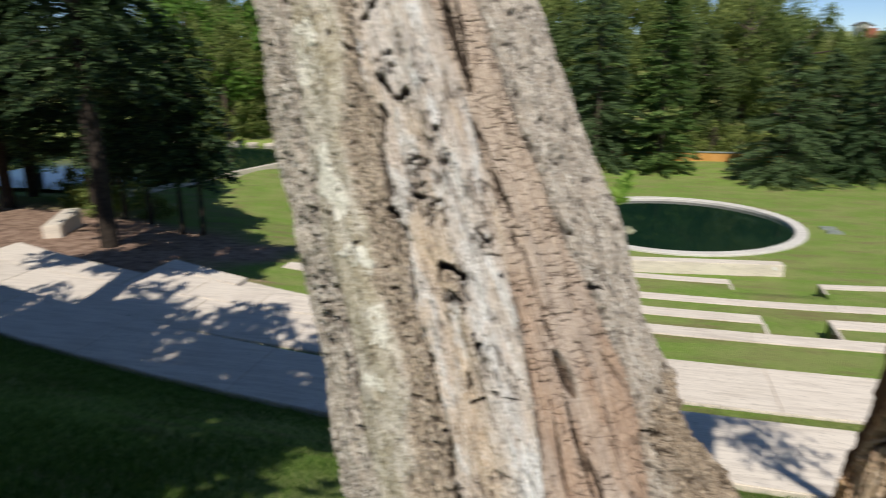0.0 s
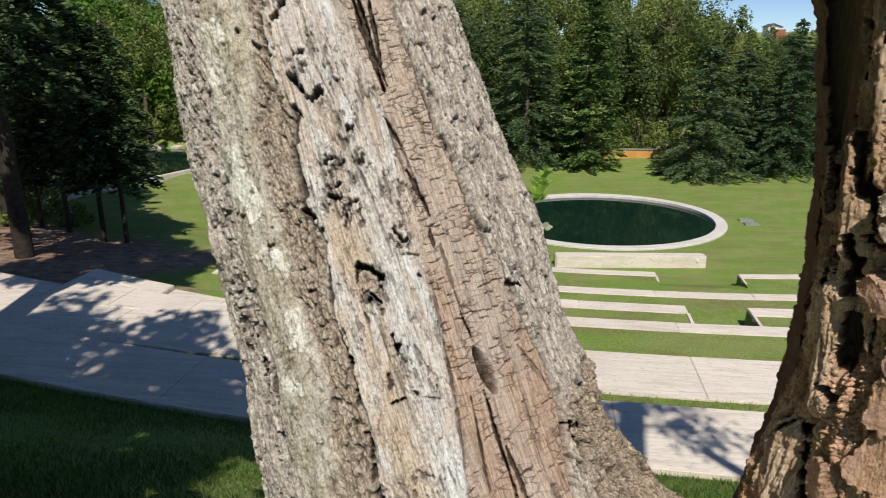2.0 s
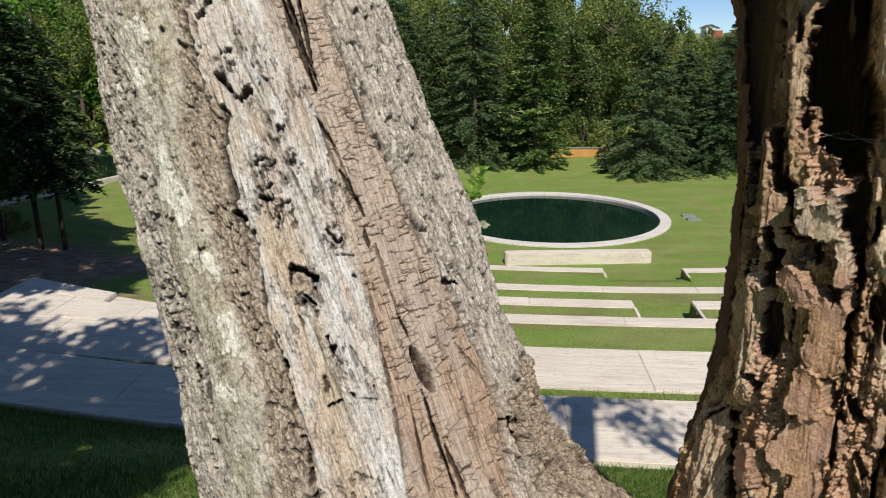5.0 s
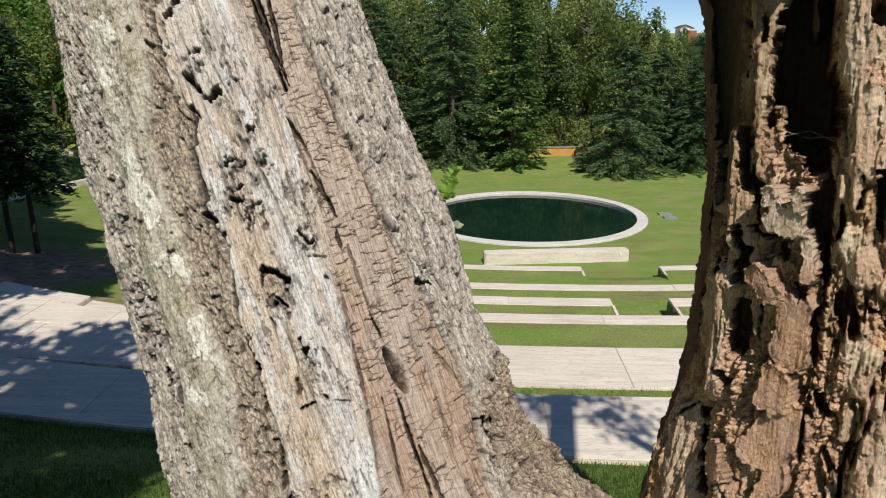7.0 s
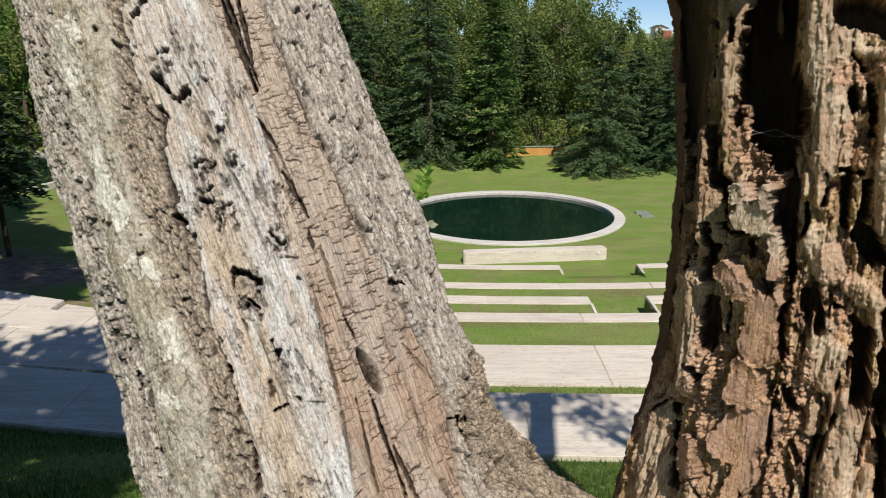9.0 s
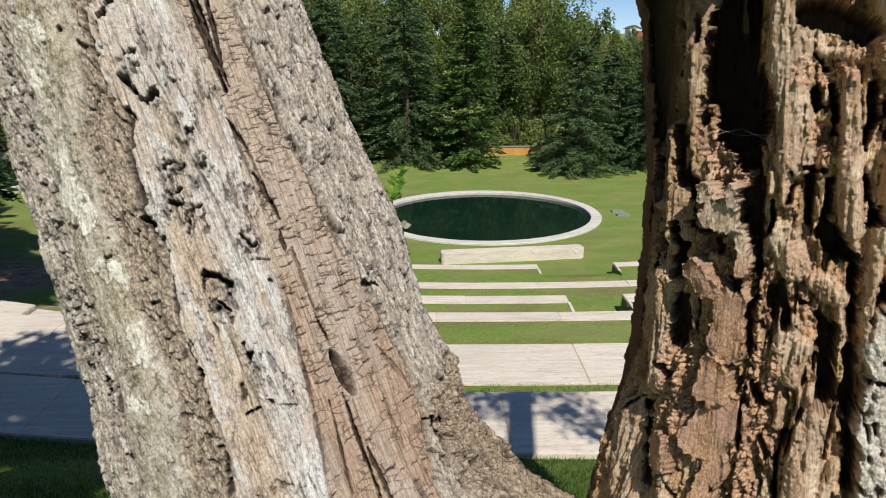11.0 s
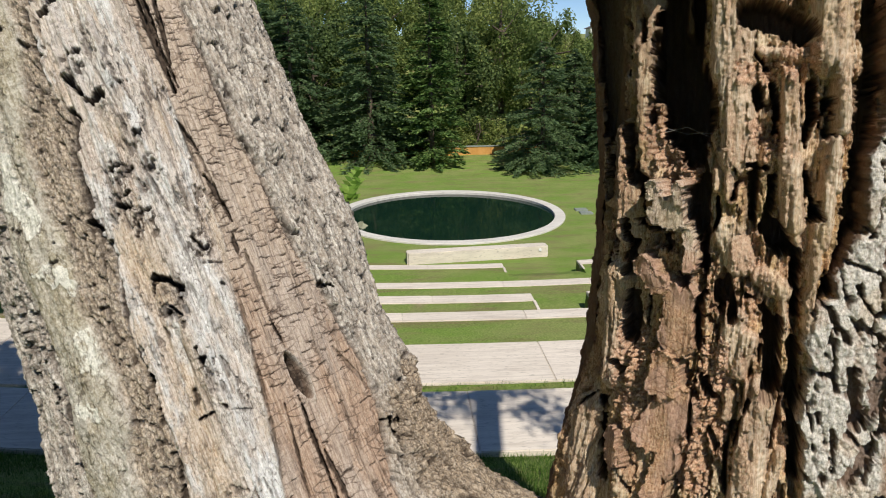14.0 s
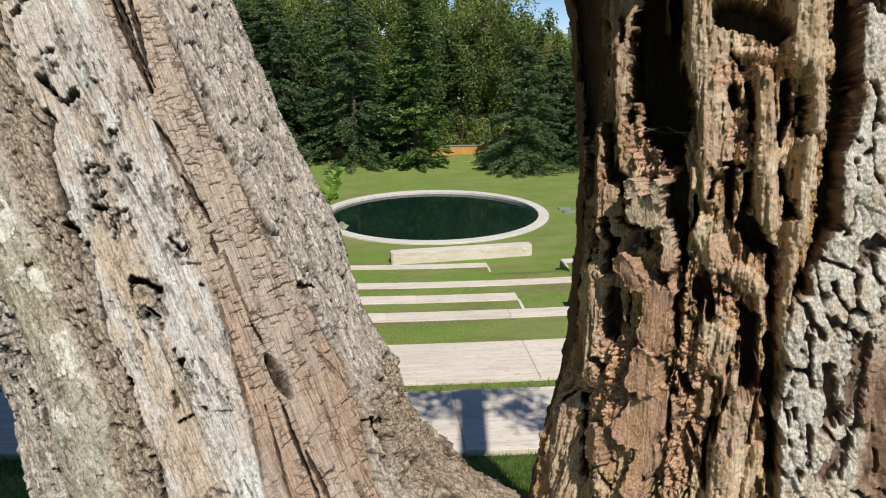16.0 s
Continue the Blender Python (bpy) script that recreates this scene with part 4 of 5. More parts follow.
HOLES_MID = [
    (7.1, -0.115, 10.2, -0.120, 1.7, 12), (10.0, -0.110, 11.2, -0.110, 1.7, 10), (12.5, -0.127, 15.8, -0.126, 1.3, 8), (12.1, -0.132, 9.9, -0.143, 1.3, 8),
    (0.2, -0.128, -1.2, -0.120, 1.8, 14), (2.6, -0.142, 2.3, -0.147, 1.7, 12), (9.8, -0.177, 8.6, -0.188, 1.5, 18), (10.4, -0.176, 13.7, -0.183, 2.0, 22),
    (13.6, -0.183, 15.7, -0.191, 2.3, 22), (10.1, -0.207, 10.6, -0.205, 1.4, 14), (11.5, -0.201, 13.9, -0.211, 1.15, 15), (15.0, -0.198, 15.3, -0.203, 1.0, 9),
    (23.1, -0.156, 25.4, -0.168, 1.2, 10), (25.4, -0.168, 27.1, -0.166, 1.4, 9), (26.6, -0.198, 27.1, -0.199, 1.3, 7), (23.8, -0.178, 28.9, -0.182, 0.9, 5),
]
HOLES_LOW = [
    (14.3, -0.237, 14.1, -0.250, 1.6, 18), (15.3, -0.247, 13.9, -0.253, 1.6, 14), (9.2, -0.287, 12.0, -0.286, 1.6, 14), (16.0, -0.283, 16.5, -0.288, 1.2, 8),
    (17.4, -0.289, 22.2, -0.295, 0.8, 5), (0.6, -0.244, 0.6, -0.250, 2.1, 12), (-0.1, -0.270, -0.8, -0.283, 1.6, 12), (-0.2, -0.303, 0.1, -0.314, 1.6, 12),
    (-0.4, -0.318, -1.7, -0.339, 1.6, 12), (-1.9, -0.345, -2.6, -0.355, 2.1, 12), (-33.5, -0.148, -34.2, -0.155, 3.6, 10), (-28.1, -0.154, -28.4, -0.157, 2.3, 8),
    (-42.2, -0.170, -41.8, -0.173, 3.6, 10), (-39.0, -0.183, -33.7, -0.193, 3.6, 8), (-29.0, -0.225, -29.0, -0.238, 2.4, 8), (-30.8, -0.289, -29.9, -0.291, 3.2, 9),
]
PITS = [
    (-23.7, -0.102, -23.2, -0.102, 2.1, 6), (-21.8, -0.107, -21.6, -0.107, 2.0, 6), (-12.3, -0.125, -12.0, -0.125, 1.0, 5), (-14.7, -0.139, -13.5, -0.140, 1.6, 6),
    (-7.4, -0.166, -5.8, -0.166, 1.4, 6), (-6.3, -0.185, -5.1, -0.185, 1.4, 7), (-7.1, -0.273, -5.5, -0.275, 1.8, 5), (-7.4, -0.056, -6.9, -0.058, 1.9, 6),
    (68.5, -0.352, 68.8, -0.355, 5.0, 10), (61.9, -0.354, 63.9, -0.359, 2.9, 9), (58.1, -0.223, 62.8, -0.226, 2.2, 9), (9.8, -0.266, 9.3, -0.277, 1.2, 8),
    (15.1, -0.260, 14.7, -0.271, 2.4, 4),
    (51.2, -0.089, 53.0, -0.108, 1.0, 4), (62.6, -0.351, 64.2, -0.365, 3.9, 12),
]
SPLITS = [
    (34.0, 0.056, 34.5, -0.039, 2.8, 16), (36.5, 0.055, 35.6, 0.002, 2.7, 16), (35.6, 0.002, 36.1, -0.035, 1.5, 10), (40.8, 0.055, 36.6, -0.015, 2.0, 14),
    (31.6, -0.062, 34.3, -0.089, 1.7, 8), (34.3, -0.089, 35.1, -0.122, 1.0, 6), (33.5, -0.111, 36.6, -0.153, 2.0, 9), (35.3, -0.162, 34.5, -0.183, 1.9, 8),
    (36.9, -0.177, 36.4, -0.240, 1.4, 6), (36.4, -0.240, 37.7, -0.260, 1.4, 8), (35.7, -0.300, 35.6, -0.385, 1.6, 12), (31.2, -0.301, 28.2, -0.373, 0.8, 9),
    (37.4, -0.347, 38.5, -0.396, 1.7, 8), (53.4, -0.276, 61.4, -0.321, 2.0, 4), (48.4, -0.310, 49.4, -0.354, 1.0, 4),
]
STREAKS = [
    (15.2, 0.048, 15.1, 0.011, 0.9, 4), (14.4, -0.003, 16.9, -0.041, 0.9, 5), (16.9, -0.041, 17.4, -0.086, 0.7, 5), (17.4, -0.086, 20.1, -0.128, 0.9, 6),
    (20.1, -0.128, 20.8, -0.186, 0.9, 5), (28.2, -0.252, 26.1, -0.305, 1.1, 6), (26.1, -0.305, 23.2, -0.351, 1.0, 6), (30.1, -0.207, 28.7, -0.253, 0.9, 5),
    (-23.5, -0.207, -28.4, -0.270, 2.1, 7), (-28.4, -0.270, -28.9, -0.326, 1.4, 4), (1.9, -0.156, -0.8, -0.210, 1.3, 8), (16.7, -0.159, 13.3, -0.222, 0.6, 4),
    (10.8, -0.229, 13.5, -0.312, 0.8, 4), (28.9, 0.030, 33.7, -0.014, 0.7, 3),
]
CREAM = [
    (-14.0, 0.061, -13.4, 0.045, 8.0, 1), (-18.6, 0.035, -18.1, -0.002, 11.7, 0.8), (-17.5, -0.008, -17.5, -0.018, 7.3, 0.8), (-19.3, -0.052, -20.5, -0.081, 9.2, 1),
    (-17.3, -0.087, -16.3, -0.108, 8.0, 1), (-10.9, -0.121, -10.4, -0.136, 5.0, 0.5), (-17.2, -0.144, -11.1, -0.159, 8.0, 1), (-14.5, -0.170, -12.2, -0.187, 6.9, 0.6),
    (-11.7, -0.201, -11.8, -0.220, 7.9, 0.9), (-21.0, -0.251, -16.2, -0.258, 6.3, 1), (-17.8, -0.271, -16.8, -0.281, 4.2, 0.7), (-18.8, -0.316, -17.4, -0.339, 5.2, 0.4),
    (-2.5, 0.011, -4.5, -0.007, 5.8, 0.5), (14.2, -0.133, 15.7, -0.168, 6.0, 0.8), (-11.4, -0.105, -11.4, -0.115, 5.3, 0.4),
]


def relief_left(D, K):
    s = D * 0.0026
    jag = 0.7 * perlin(K * 110, K * 0 + 5.1, 8) + 0.5 * perlin(K * 260, K * 0 + 6.1, 9)
    wob = 0.8 * perlin(K * 40, K * 0 + 3.3, 2) + 0.4 * jag
    strip, flaky = np.interp(K, *STRIP) + wob, np.interp(K, *FLAKY) + 2.5 * fbm(s * 60, K * 30, 3, 20)
    crev, wood_end, brown_end = np.interp(K, *CREVICE) + jag, np.interp(K, *WOOD_END) + 0.6 * wob, np.interp(K, *BROWN_END) + 0.5 * wob + 0.6 * jag
    west = step(strip + 1.0, strip - 1.0, D)
    east = step(brown_end - 0.5, brown_end + 0.5, D)
    z3 = step(crev - 0.5, crev + 0.5, D) * step(wood_end + 0.8, wood_end - 0.8, D)
    z4 = step(wood_end - 0.8, wood_end + 0.8, D) * (1 - east)
    flak = step(flaky - 1.5, flaky + 1.5, D) * step(crev + 0.5, crev - 0.5, D)
    z2 = np.clip(1 - west - east - z3 - z4 - flak, 0, 1)
    rough = fbm(s * 110, K * 70, 4, 30)
    fine = fbm(s * 420, K * 300, 3, 40)
    lump = fbm(s * 28, K * 14, 3, 50)
    patchy = fbm(s * 45, K * 28, 3, 55)

    # grey bark on both flanks: long scales broken into small flakes
    big, cut = flakes(s, K, 0.0115, 0.046, 61)
    mid, cut2 = flakes(s, K, 0.0055, 0.019, 71)
    leaf = terraced(fbm(s * 130, K * 18, 4, 67) + 0.15 * fbm(s * 300, K * 120, 2, 68), 3.5, 0.88)
    gate, gate2 = step(-0.35, 0.05, patchy), step(-0.1, 0.25, fbm(s * 70, K * 40, 2, 66))
    h_bark = 0.002 + 0.003 * big + 0.0013 * mid + 0.003 * leaf - 0.0055 * cut * gate - 0.0026 * cut2 * gate2 + 0.0016 * lump + 0.0006 * rough + 0.0009 * fine
    sores = step(0.08, 0.2, fbm(s * 150, K * 110, 3, 70)) * np.clip(1.4 * np.exp(-(((K + 0.175) / 0.03) ** 2) - ((D + 34) / 7) ** 2) + 0.75 * np.exp(-((K + 0.095) / 0.02) ** 2 - ((D + 31) / 4) ** 2) + 0.6 * np.exp(-((K - 0.0) / 0.06) ** 2 - ((D + 33) / 5) ** 2), 0, 1)
    h_bark -= 0.006 * sores * west
    # pale strip: smooth, faintly wrinkled across, with lichen crusts
    cream = np.clip(strokes(D, K, CREAM, 0.006 * fbm(s * 90, K * 60, 4, 21)) * 1000, 0, 1)
    wrinkle = perlin(s * 55 + 1.5 * lump, K * 210 - s * 120 + 1.2 * rough, 22)
    chip = terraced(fbm(s * 95, K * 40, 3, 23), 2.5, 0.85)
    h2 = 0.0015 + 0.0035 * np.cos(np.clip((D + 16) / 9, -1.5, 1.5)) + 0.0004 * wrinkle + 0.0028 * lump + 0.0014 * chip + 0.0004 * rough + 0.0005 * fine + 0.0007 * cream
    specks = step(0.4, 0.5, fbm(s * 240, K * 170, 2, 72)) * step(0.0, 0.3, fbm(s * 40, K * 26, 2, 73))
    h2 -= 0.0018 * specks
    # flaking bark beside the crevice
    f_big, f_cut = flakes(s, K, 0.0058, 0.021, 81)
    f_mid, f_cut2 = flakes(s, K, 0.003, 0.0085, 91)
    h_fl = 0.001 + 0.0036 * f_big + 0.0016 * f_mid - 0.0034 * f_cut * step(-0.3, 0.1, patchy) - 0.0012 * f_cut2 + 0.0016 * leaf + 0.0008 * fine
    # bare weathered wood: fibres in thin layers
    fibre = fbm(s * 330 + 1.5 * lump, K * 9, 3, 80)
    layer = terraced(fbm(s * 60, K * 7, 3, 84) + 0.12 * fbm(s * 200, K * 50, 2, 82), 3.5, 0.8)
    thin = terraced(fbm(s * 140, K * 14, 4, 85), 3.0, 0.82)
    h3 = 0.001 + 0.006 * layer + 0.0028 * thin + 0.0014 * fibre + 0.0004 * rough + 0.0007 * fine + 0.004 * np.cos(np.clip((D - 20) / 9, -1.5, 1.5))
    eat = step(0.26, 0.36, fbm(s * 250, K * 60, 4, 86, 0.6)) * step(0.05, 0.3, fbm(s * 30, K * 18, 2, 87) + 0.25 * np.exp(-((K + 0.11) / 0.04) ** 2))
    spots = np.zeros_like(D)
    for deg, k, size in ((11, -0.09, 0.011), (9, -0.118, 0.009), (12.5, -0.134, 0.011), (25, -0.164, 0.01), (20, -0.096, 0.008), (12, -0.205, 0.012), (8.5, 0.0, 0.008)):
        spots = np.maximum(spots, np.exp(-(((D - deg) * 0.0026) ** 2 + (0.7 * (K - k)) ** 2) / size ** 2))
    spots = step(0.12, 0.24, fbm(s * 210, K * 120, 3, 24)) * step(0.3, 0.6, spots + 0.25 * rough)
    h3 -= 0.004 * eat + 0.003 * spots
    lay = 3.5 * (fbm(s * 60, K * 7, 3, 84) + 0.12 * fbm(s * 200, K * 50, 2, 82))
    edges = step(0.8, 0.95, lay - np.floor(lay)) * step(-0.1, 0.3, fbm(s * 50, K * 40, 2, 88))
    # brown wood: checks across the grain, fading out towards the foot
    h4 = -0.0012 + 0.0008 * fibre + 0.002 * lump + 0.0004 * fine + 0.0016 * thin
    upper = step(-0.33, -0.24, K)
    checks = np.zeros_like(D)
    for size, seed, more in ((0.0105, 88, 0.16), (0.0068, 188, 0.24)):
        t = K / size + 0.55 * perlin(s * 34, K * 16, seed + 1) + 0.14 * perlin(s * 210, K * 70, seed + 2)
        row = np.round(t)
        on = perlin(s * 75 + row * 13.7, row * 7.31 + 0.4, seed) + 0.1 * patchy - 0.25 * (1 - upper)
        checks = np.maximum(checks, step(0.0006, 0.0002, np.abs(t - row) * size - 0.0003 * np.clip(on, 0, 1)) * step(more, more + 0.1, on))
    seam = step(0.09, 0.03, np.abs(fbm(s * 120, K * 5, 2, 89))) * step(0.05, 0.25, perlin(s * 60, K * 20, 93))
    h4 -= 0.0018 * checks + 0.0011 * seam
    h = (west + east) * h_bark + z2 * h2 + flak * h_fl + z3 * h3 + z4 * h4
    # furrows where the kinds of surface meet
    furrow = np.zeros_like(D)
    for line, wide, deep, seed, often in ((crev + 0.3, 0.85, 0.008, 90, 0.75), (brown_end - 0.5, 0.8, 0.008, 92, 0.85), (strip + 0.3, 0.6, 0.003, 91, 0.35), (wood_end, 0.6, 0.004, 94, 0.5)):
        on = np.clip(often + 0.9 * perlin(K * 16, K * 0 + 1.37 * seed, seed), 0, 1)
        f = np.exp(-((D - line) / wide) ** 2) * on
        h -= deep * f
        furrow = np.maximum(furrow, step(0.45, 0.8, f) * min(1.0, deep / 0.006))
    # swirl of bark round an old branch scar
    ex, ey = (D - 60.5) * 0.0026, K + 0.094
    er = np.hypot(ex, ey * 0.9) + 0.0008 * rough
    swirl = np.exp(-(er / 0.016) ** 2)
    h += 0.009 * np.exp(-(er / 0.013) ** 2) + 0.0011 * np.sin(er * 1100 + 3 * np.arctan2(ey, ex) + 2.5 * rough) * swirl
    # holes and splits
    rag = 0.0022 * fbm(s * 300, K * 170, 3, 98) + 0.0018 * fbm(s * 130, K * 70, 2, 99)
    holes, slits = HOLES_HIGH + HOLES_MID + HOLES_LOW + PITS, SPLITS + STREAKS
    deep = np.maximum(strokes(D, K, holes, rag, grow=-0.0004), 0.8 * strokes(D, K, slits, 0.4 * rag, taper=True))
    # holes and splits darkened in colour: decayed wood plus painted shade
    rot_shade = np.maximum(0.85 * np.clip(strokes(D, K, holes, rag, grow=-0.0001) / 0.009, 0, 1), 0.88 * np.clip(strokes(D, K, slits, 0.4 * rag, taper=True, grow=0.0003) / 0.008, 0, 1))
    # oval knot hole with a pale rim
    turn = 38.2 - 60 * (K + 0.285)
    oval = np.hypot((D - turn) * 0.0026 / (0.0062 - 0.06 * np.abs(K + 0.29)), (K + 0.285) / 0.02) + 0.05 * rough
    eye = step(1.06, 0.9, oval)
    h -= eye * (0.017 - 0.004 * rough - 0.004 * thin)
    rim = np.exp(-((oval - 1.14) / 0.1) ** 2) * step(turn - 0.4, turn + 1.2, D)
    h += 0.003 * rim
    # knobbly burl towards the fork
    low = step(-0.29, -0.36, K + 0.01 * lump) * np.clip(np.cos(np.radians(np.clip(D - 105, -90, 90) * 1.6)), 0, 1)
    low = step(0.05, 0.55, low)
    d1, gap_l, val_l = cells(s / 0.0085 + 0.5 * rough, K / 0.0075 + 0.3 * lump, 96)
    d1, gap_m, val_m = cells(s / 0.0036 + 0.3 * rough, K / 0.0036 + 0.4 * rough, 99)
    clod = np.maximum(step(0.14, 0.02, gap_l), 0.5 * step(0.12, 0.0, gap_m) * step(-0.1, 0.3, patchy))
    h += low * (0.008 * fbm(s * 30, K * 30, 4, 95) + 0.0026 * (val_l - 0.5) + 0.0012 * (val_m - 0.5) - 0.0024 * clod)
    # uneven outline of both flanks
    h += 0.001 * step(-38, -52, D) * np.interp(K, [-0.35, -0.27, -0.24, -0.2, -0.155, -0.11, -0.075, -0.03, 0.055, 0.13], [3.5, 4, 0, -3, 0, 1.5, 1.5, 5.5, 0, -4])
    h += 0.001 * step(68, 86, D) * np.interp(K, [-0.45, -0.38, -0.32, -0.29, -0.26, -0.23, -0.2, -0.175, -0.145, -0.115, 0.0], [-3, 0, 3.5, -1, -5, -2, 3.0, 6, 5, -1, -2])
    # furrows, knot hole, checks and cracks: dirt and decay with shade painted in
    rot_shade = np.maximum(rot_shade, np.maximum(0.9 * furrow, (0.97 - 0.25 * step(0.0, 0.3, rough)) * eye))
    rot_shade = np.maximum(rot_shade, np.maximum(np.maximum(np.maximum(0.6 * eat, 0.8 * spots), 0.5 * edges) * z3, np.maximum(0.9 * checks, 0.5 * seam) * z4))
    rot_shade = np.maximum(rot_shade, np.maximum(0.85 * cut * gate, 0.62 * cut2 * gate2) * (west + east))
    rot_shade = np.maximum(rot_shade, np.maximum(0.8 * f_cut * step(-0.3, 0.1, patchy), 0.5 * f_cut2) * flak)
    rot_shade = np.maximum(rot_shade, np.maximum(0.55 * specks * z2, np.maximum(0.65 * clod * low, 0.85 * sores * west)))
    brown = np.clip(np.exp(-((D - 10 - 20 * (K + 0.25)) / 4.5) ** 2) * step(-0.13, -0.18, K) + np.exp(-((D - 6) / 4) ** 2) * np.exp(-((K + 0.15) / 0.035) ** 2) + 0.6 * np.exp(-((D - 13) / 5) ** 2) * np.exp(-((K + 0.06) / 0.025) ** 2), 0, 1)
    pale = np.clip(np.exp(-((D - 19.5 - 10 * (K + 0.2)) / 4.5) ** 2) * (0.35 + 0.45 * step(-0.1, -0.16, K)) + 0.5 * np.exp(-((D - 12) / 7) ** 2) * step(-0.07, 0.0, K), 0, 1)
    masks = {"lichen": z2, "ochre": np.clip(0.75 * flak + 0.95 * low + 0.3 * step(0.2, 0.5, patchy) * z3 * step(crev + 8, crev, D), 0, 1), "wood": z3, "checked": z4 * (1 - 0.5 * rim), "rot_shade": np.clip(rot_shade, 0, 0.97),
             "bleach": pale, "tan": np.maximum(brown * z3, z4 * step(-0.12, -0.3, K)), "cream": np.maximum(cream, 0.5 * rim)}
    return h, masks, deep


def radius_left(K, D):
    r = 0.1514 - 0.0355 * np.clip(K, -0.6, 2.0) - 0.0055
    flare = step(-0.36, -0.66, K)
    r = r + flare * 0.16 * np.clip(np.cos(np.radians(np.clip(D - 100, -90, 90))), 0, 1)
    return r + 0.006 * np.cos(np.radians(2 * D + 70)) + 0.05 * step(-0.5, -1.0, K)


# the upright stem: the edge of its bark shell, then hollows, standing columns, plates, crumbling wood and cracks in the bark
BARK_EDGE = ([-0.156, -0.136, -0.111, -0.098, -0.080, -0.064, -0.049, -0.033, -0.017, -0.013, 0.002, 0.021, 0.032, 0.046, 0.071, 0.090, 0.103, 0.127, 0.150, 0.180], [-21.3, -20.2, -19.7, -22.7, -20.9, -19.7, -21.9, -21.3, -20.7, -16.2, -17.0, -14.4, -12.7, -12.2, -11.4, -9.3, -9.0, -9.2, -8.7, -9.0])
HOLLOWS = [
    (-58.0, 0.200, -56.3, 0.126, 21.0, 130), (-54.7, 0.126, -53.5, 0.098, 19.8, 125), (-51.7, 0.093, -50.6, 0.079, 10.8, 90), (-48.2, 0.071, -47.5, 0.028, 5.4, 50),
    (-46.6, 0.028, -46.2, -0.020, 3.5, 40), (-46.8, -0.020, -47.1, -0.053, 2.5, 30), (-46.6, -0.053, -48.1, -0.130, 1.4, 14), (-44.8, -0.079, -43.1, -0.092, 3.7, 22),
    (-71.9, 0.024, -70.8, 0.001, 5.0, 38), (-81.3, 0.010, -83.1, -0.010, 7.6, 35), (-66.9, 0.025, -61.9, 0.023, 2.6, 25), (-59.8, 0.016, -57.5, 0.013, 5.1, 22),
    (-87.0, 0.190, -84.5, 0.105, 21.0, 34), (-80.5, 0.185, -76.3, 0.172, 3.5, 16), (-69.9, -0.030, -69.4, -0.066, 5.3, 30), (-67.7, 0.176, -67.2, 0.159, 2.1, 18),
]
CLEFTS = [
    (-74.9, -0.085, -71.2, -0.091, 3.5, 22), (-81.6, -0.124, -75.0, -0.182, 4.1, 28), (-53.6, -0.008, -51.0, -0.013, 3.4, 14), (-40.3, -0.006, -38.4, -0.033, 4.4, 32),
    (-42.4, -0.010, -42.1, -0.028, 3.1, 28), (-37.5, -0.110, -38.6, -0.158, 2.5, 28), (-33.7, -0.088, -36.6, -0.122, 1.4, 20), (-43.2, -0.116, -40.3, -0.129, 3.0, 10),
    (-86.1, -0.123, -93.6, -0.147, 2.7, 14), (-64.9, -0.136, -62.1, -0.146, 1.2, 12), (-66.0, -0.164, -62.4, -0.182, 1.4, 14), (-52.9, -0.163, -47.2, -0.165, 2.4, 14),
    (-71.1, -0.179, -67.5, -0.193, 1.8, 12), (-39.4, 0.068, -39.4, 0.049, 2.1, 26), (-43.6, 0.048, -43.7, 0.031, 2.3, 26), (-63.4, -0.027, -63.0, -0.058, 1.4, 14),
]
CAVES = [
    (-36.5, 0.168, -27.1, 0.156, 9.5, 50), (-39.8, 0.171, -38.6, 0.162, 3.8, 50), (-36.4, 0.142, -34.1, 0.133, 2.0, 26), (-36.2, 0.119, -34.8, 0.111, 4.0, 40),
    (-31.8, 0.122, -31.2, 0.092, 2.7, 40), (-24.3, 0.121, -23.5, 0.104, 4.6, 48), (-23.8, 0.097, -24.3, 0.083, 2.6, 40), (-20.3, 0.110, -19.8, 0.090, 3.2, 36),
    (-35.3, 0.064, -35.4, 0.036, 4.1, 40), (-31.3, 0.063, -31.5, 0.038, 3.4, 42), (-31.3, 0.031, -27.8, 0.016, 6.8, 50), (-36.7, 0.071, -32.7, 0.069, 2.0, 24),
    (-25.0, 0.016, -24.3, -0.029, 3.0, 40), (-29.5, -0.034, -28.6, -0.082, 6.9, 60), (-24.2, -0.045, -21.9, -0.140, 4.4, 42), (-31.7, -0.024, -29.8, -0.029, 2.8, 24),
]
GAP = [
    (-12.2, 0.190, -11.1, 0.120, 6.2, 48), (-11.1, 0.120, -12.1, 0.071, 5.6, 44), (-12.6, 0.068, -14.0, 0.021, 4.4, 36), (-14.9, 0.017, -17.9, -0.010, 4.3, 34),
    (-18.8, -0.013, -20.8, -0.023, 2.7, 26), (-22.8, 0.060, -21.2, 0.039, 3.3, 40), (-24.3, 0.065, -24.2, 0.065, 2.3, 24), (-46.6, 0.016, -44.5, 0.029, 1.5, 20),
    (-35.9, -0.016, -33.8, -0.018, 2.1, 18), (-26.5, -0.085, -27.9, -0.122, 1.7, 18),
]
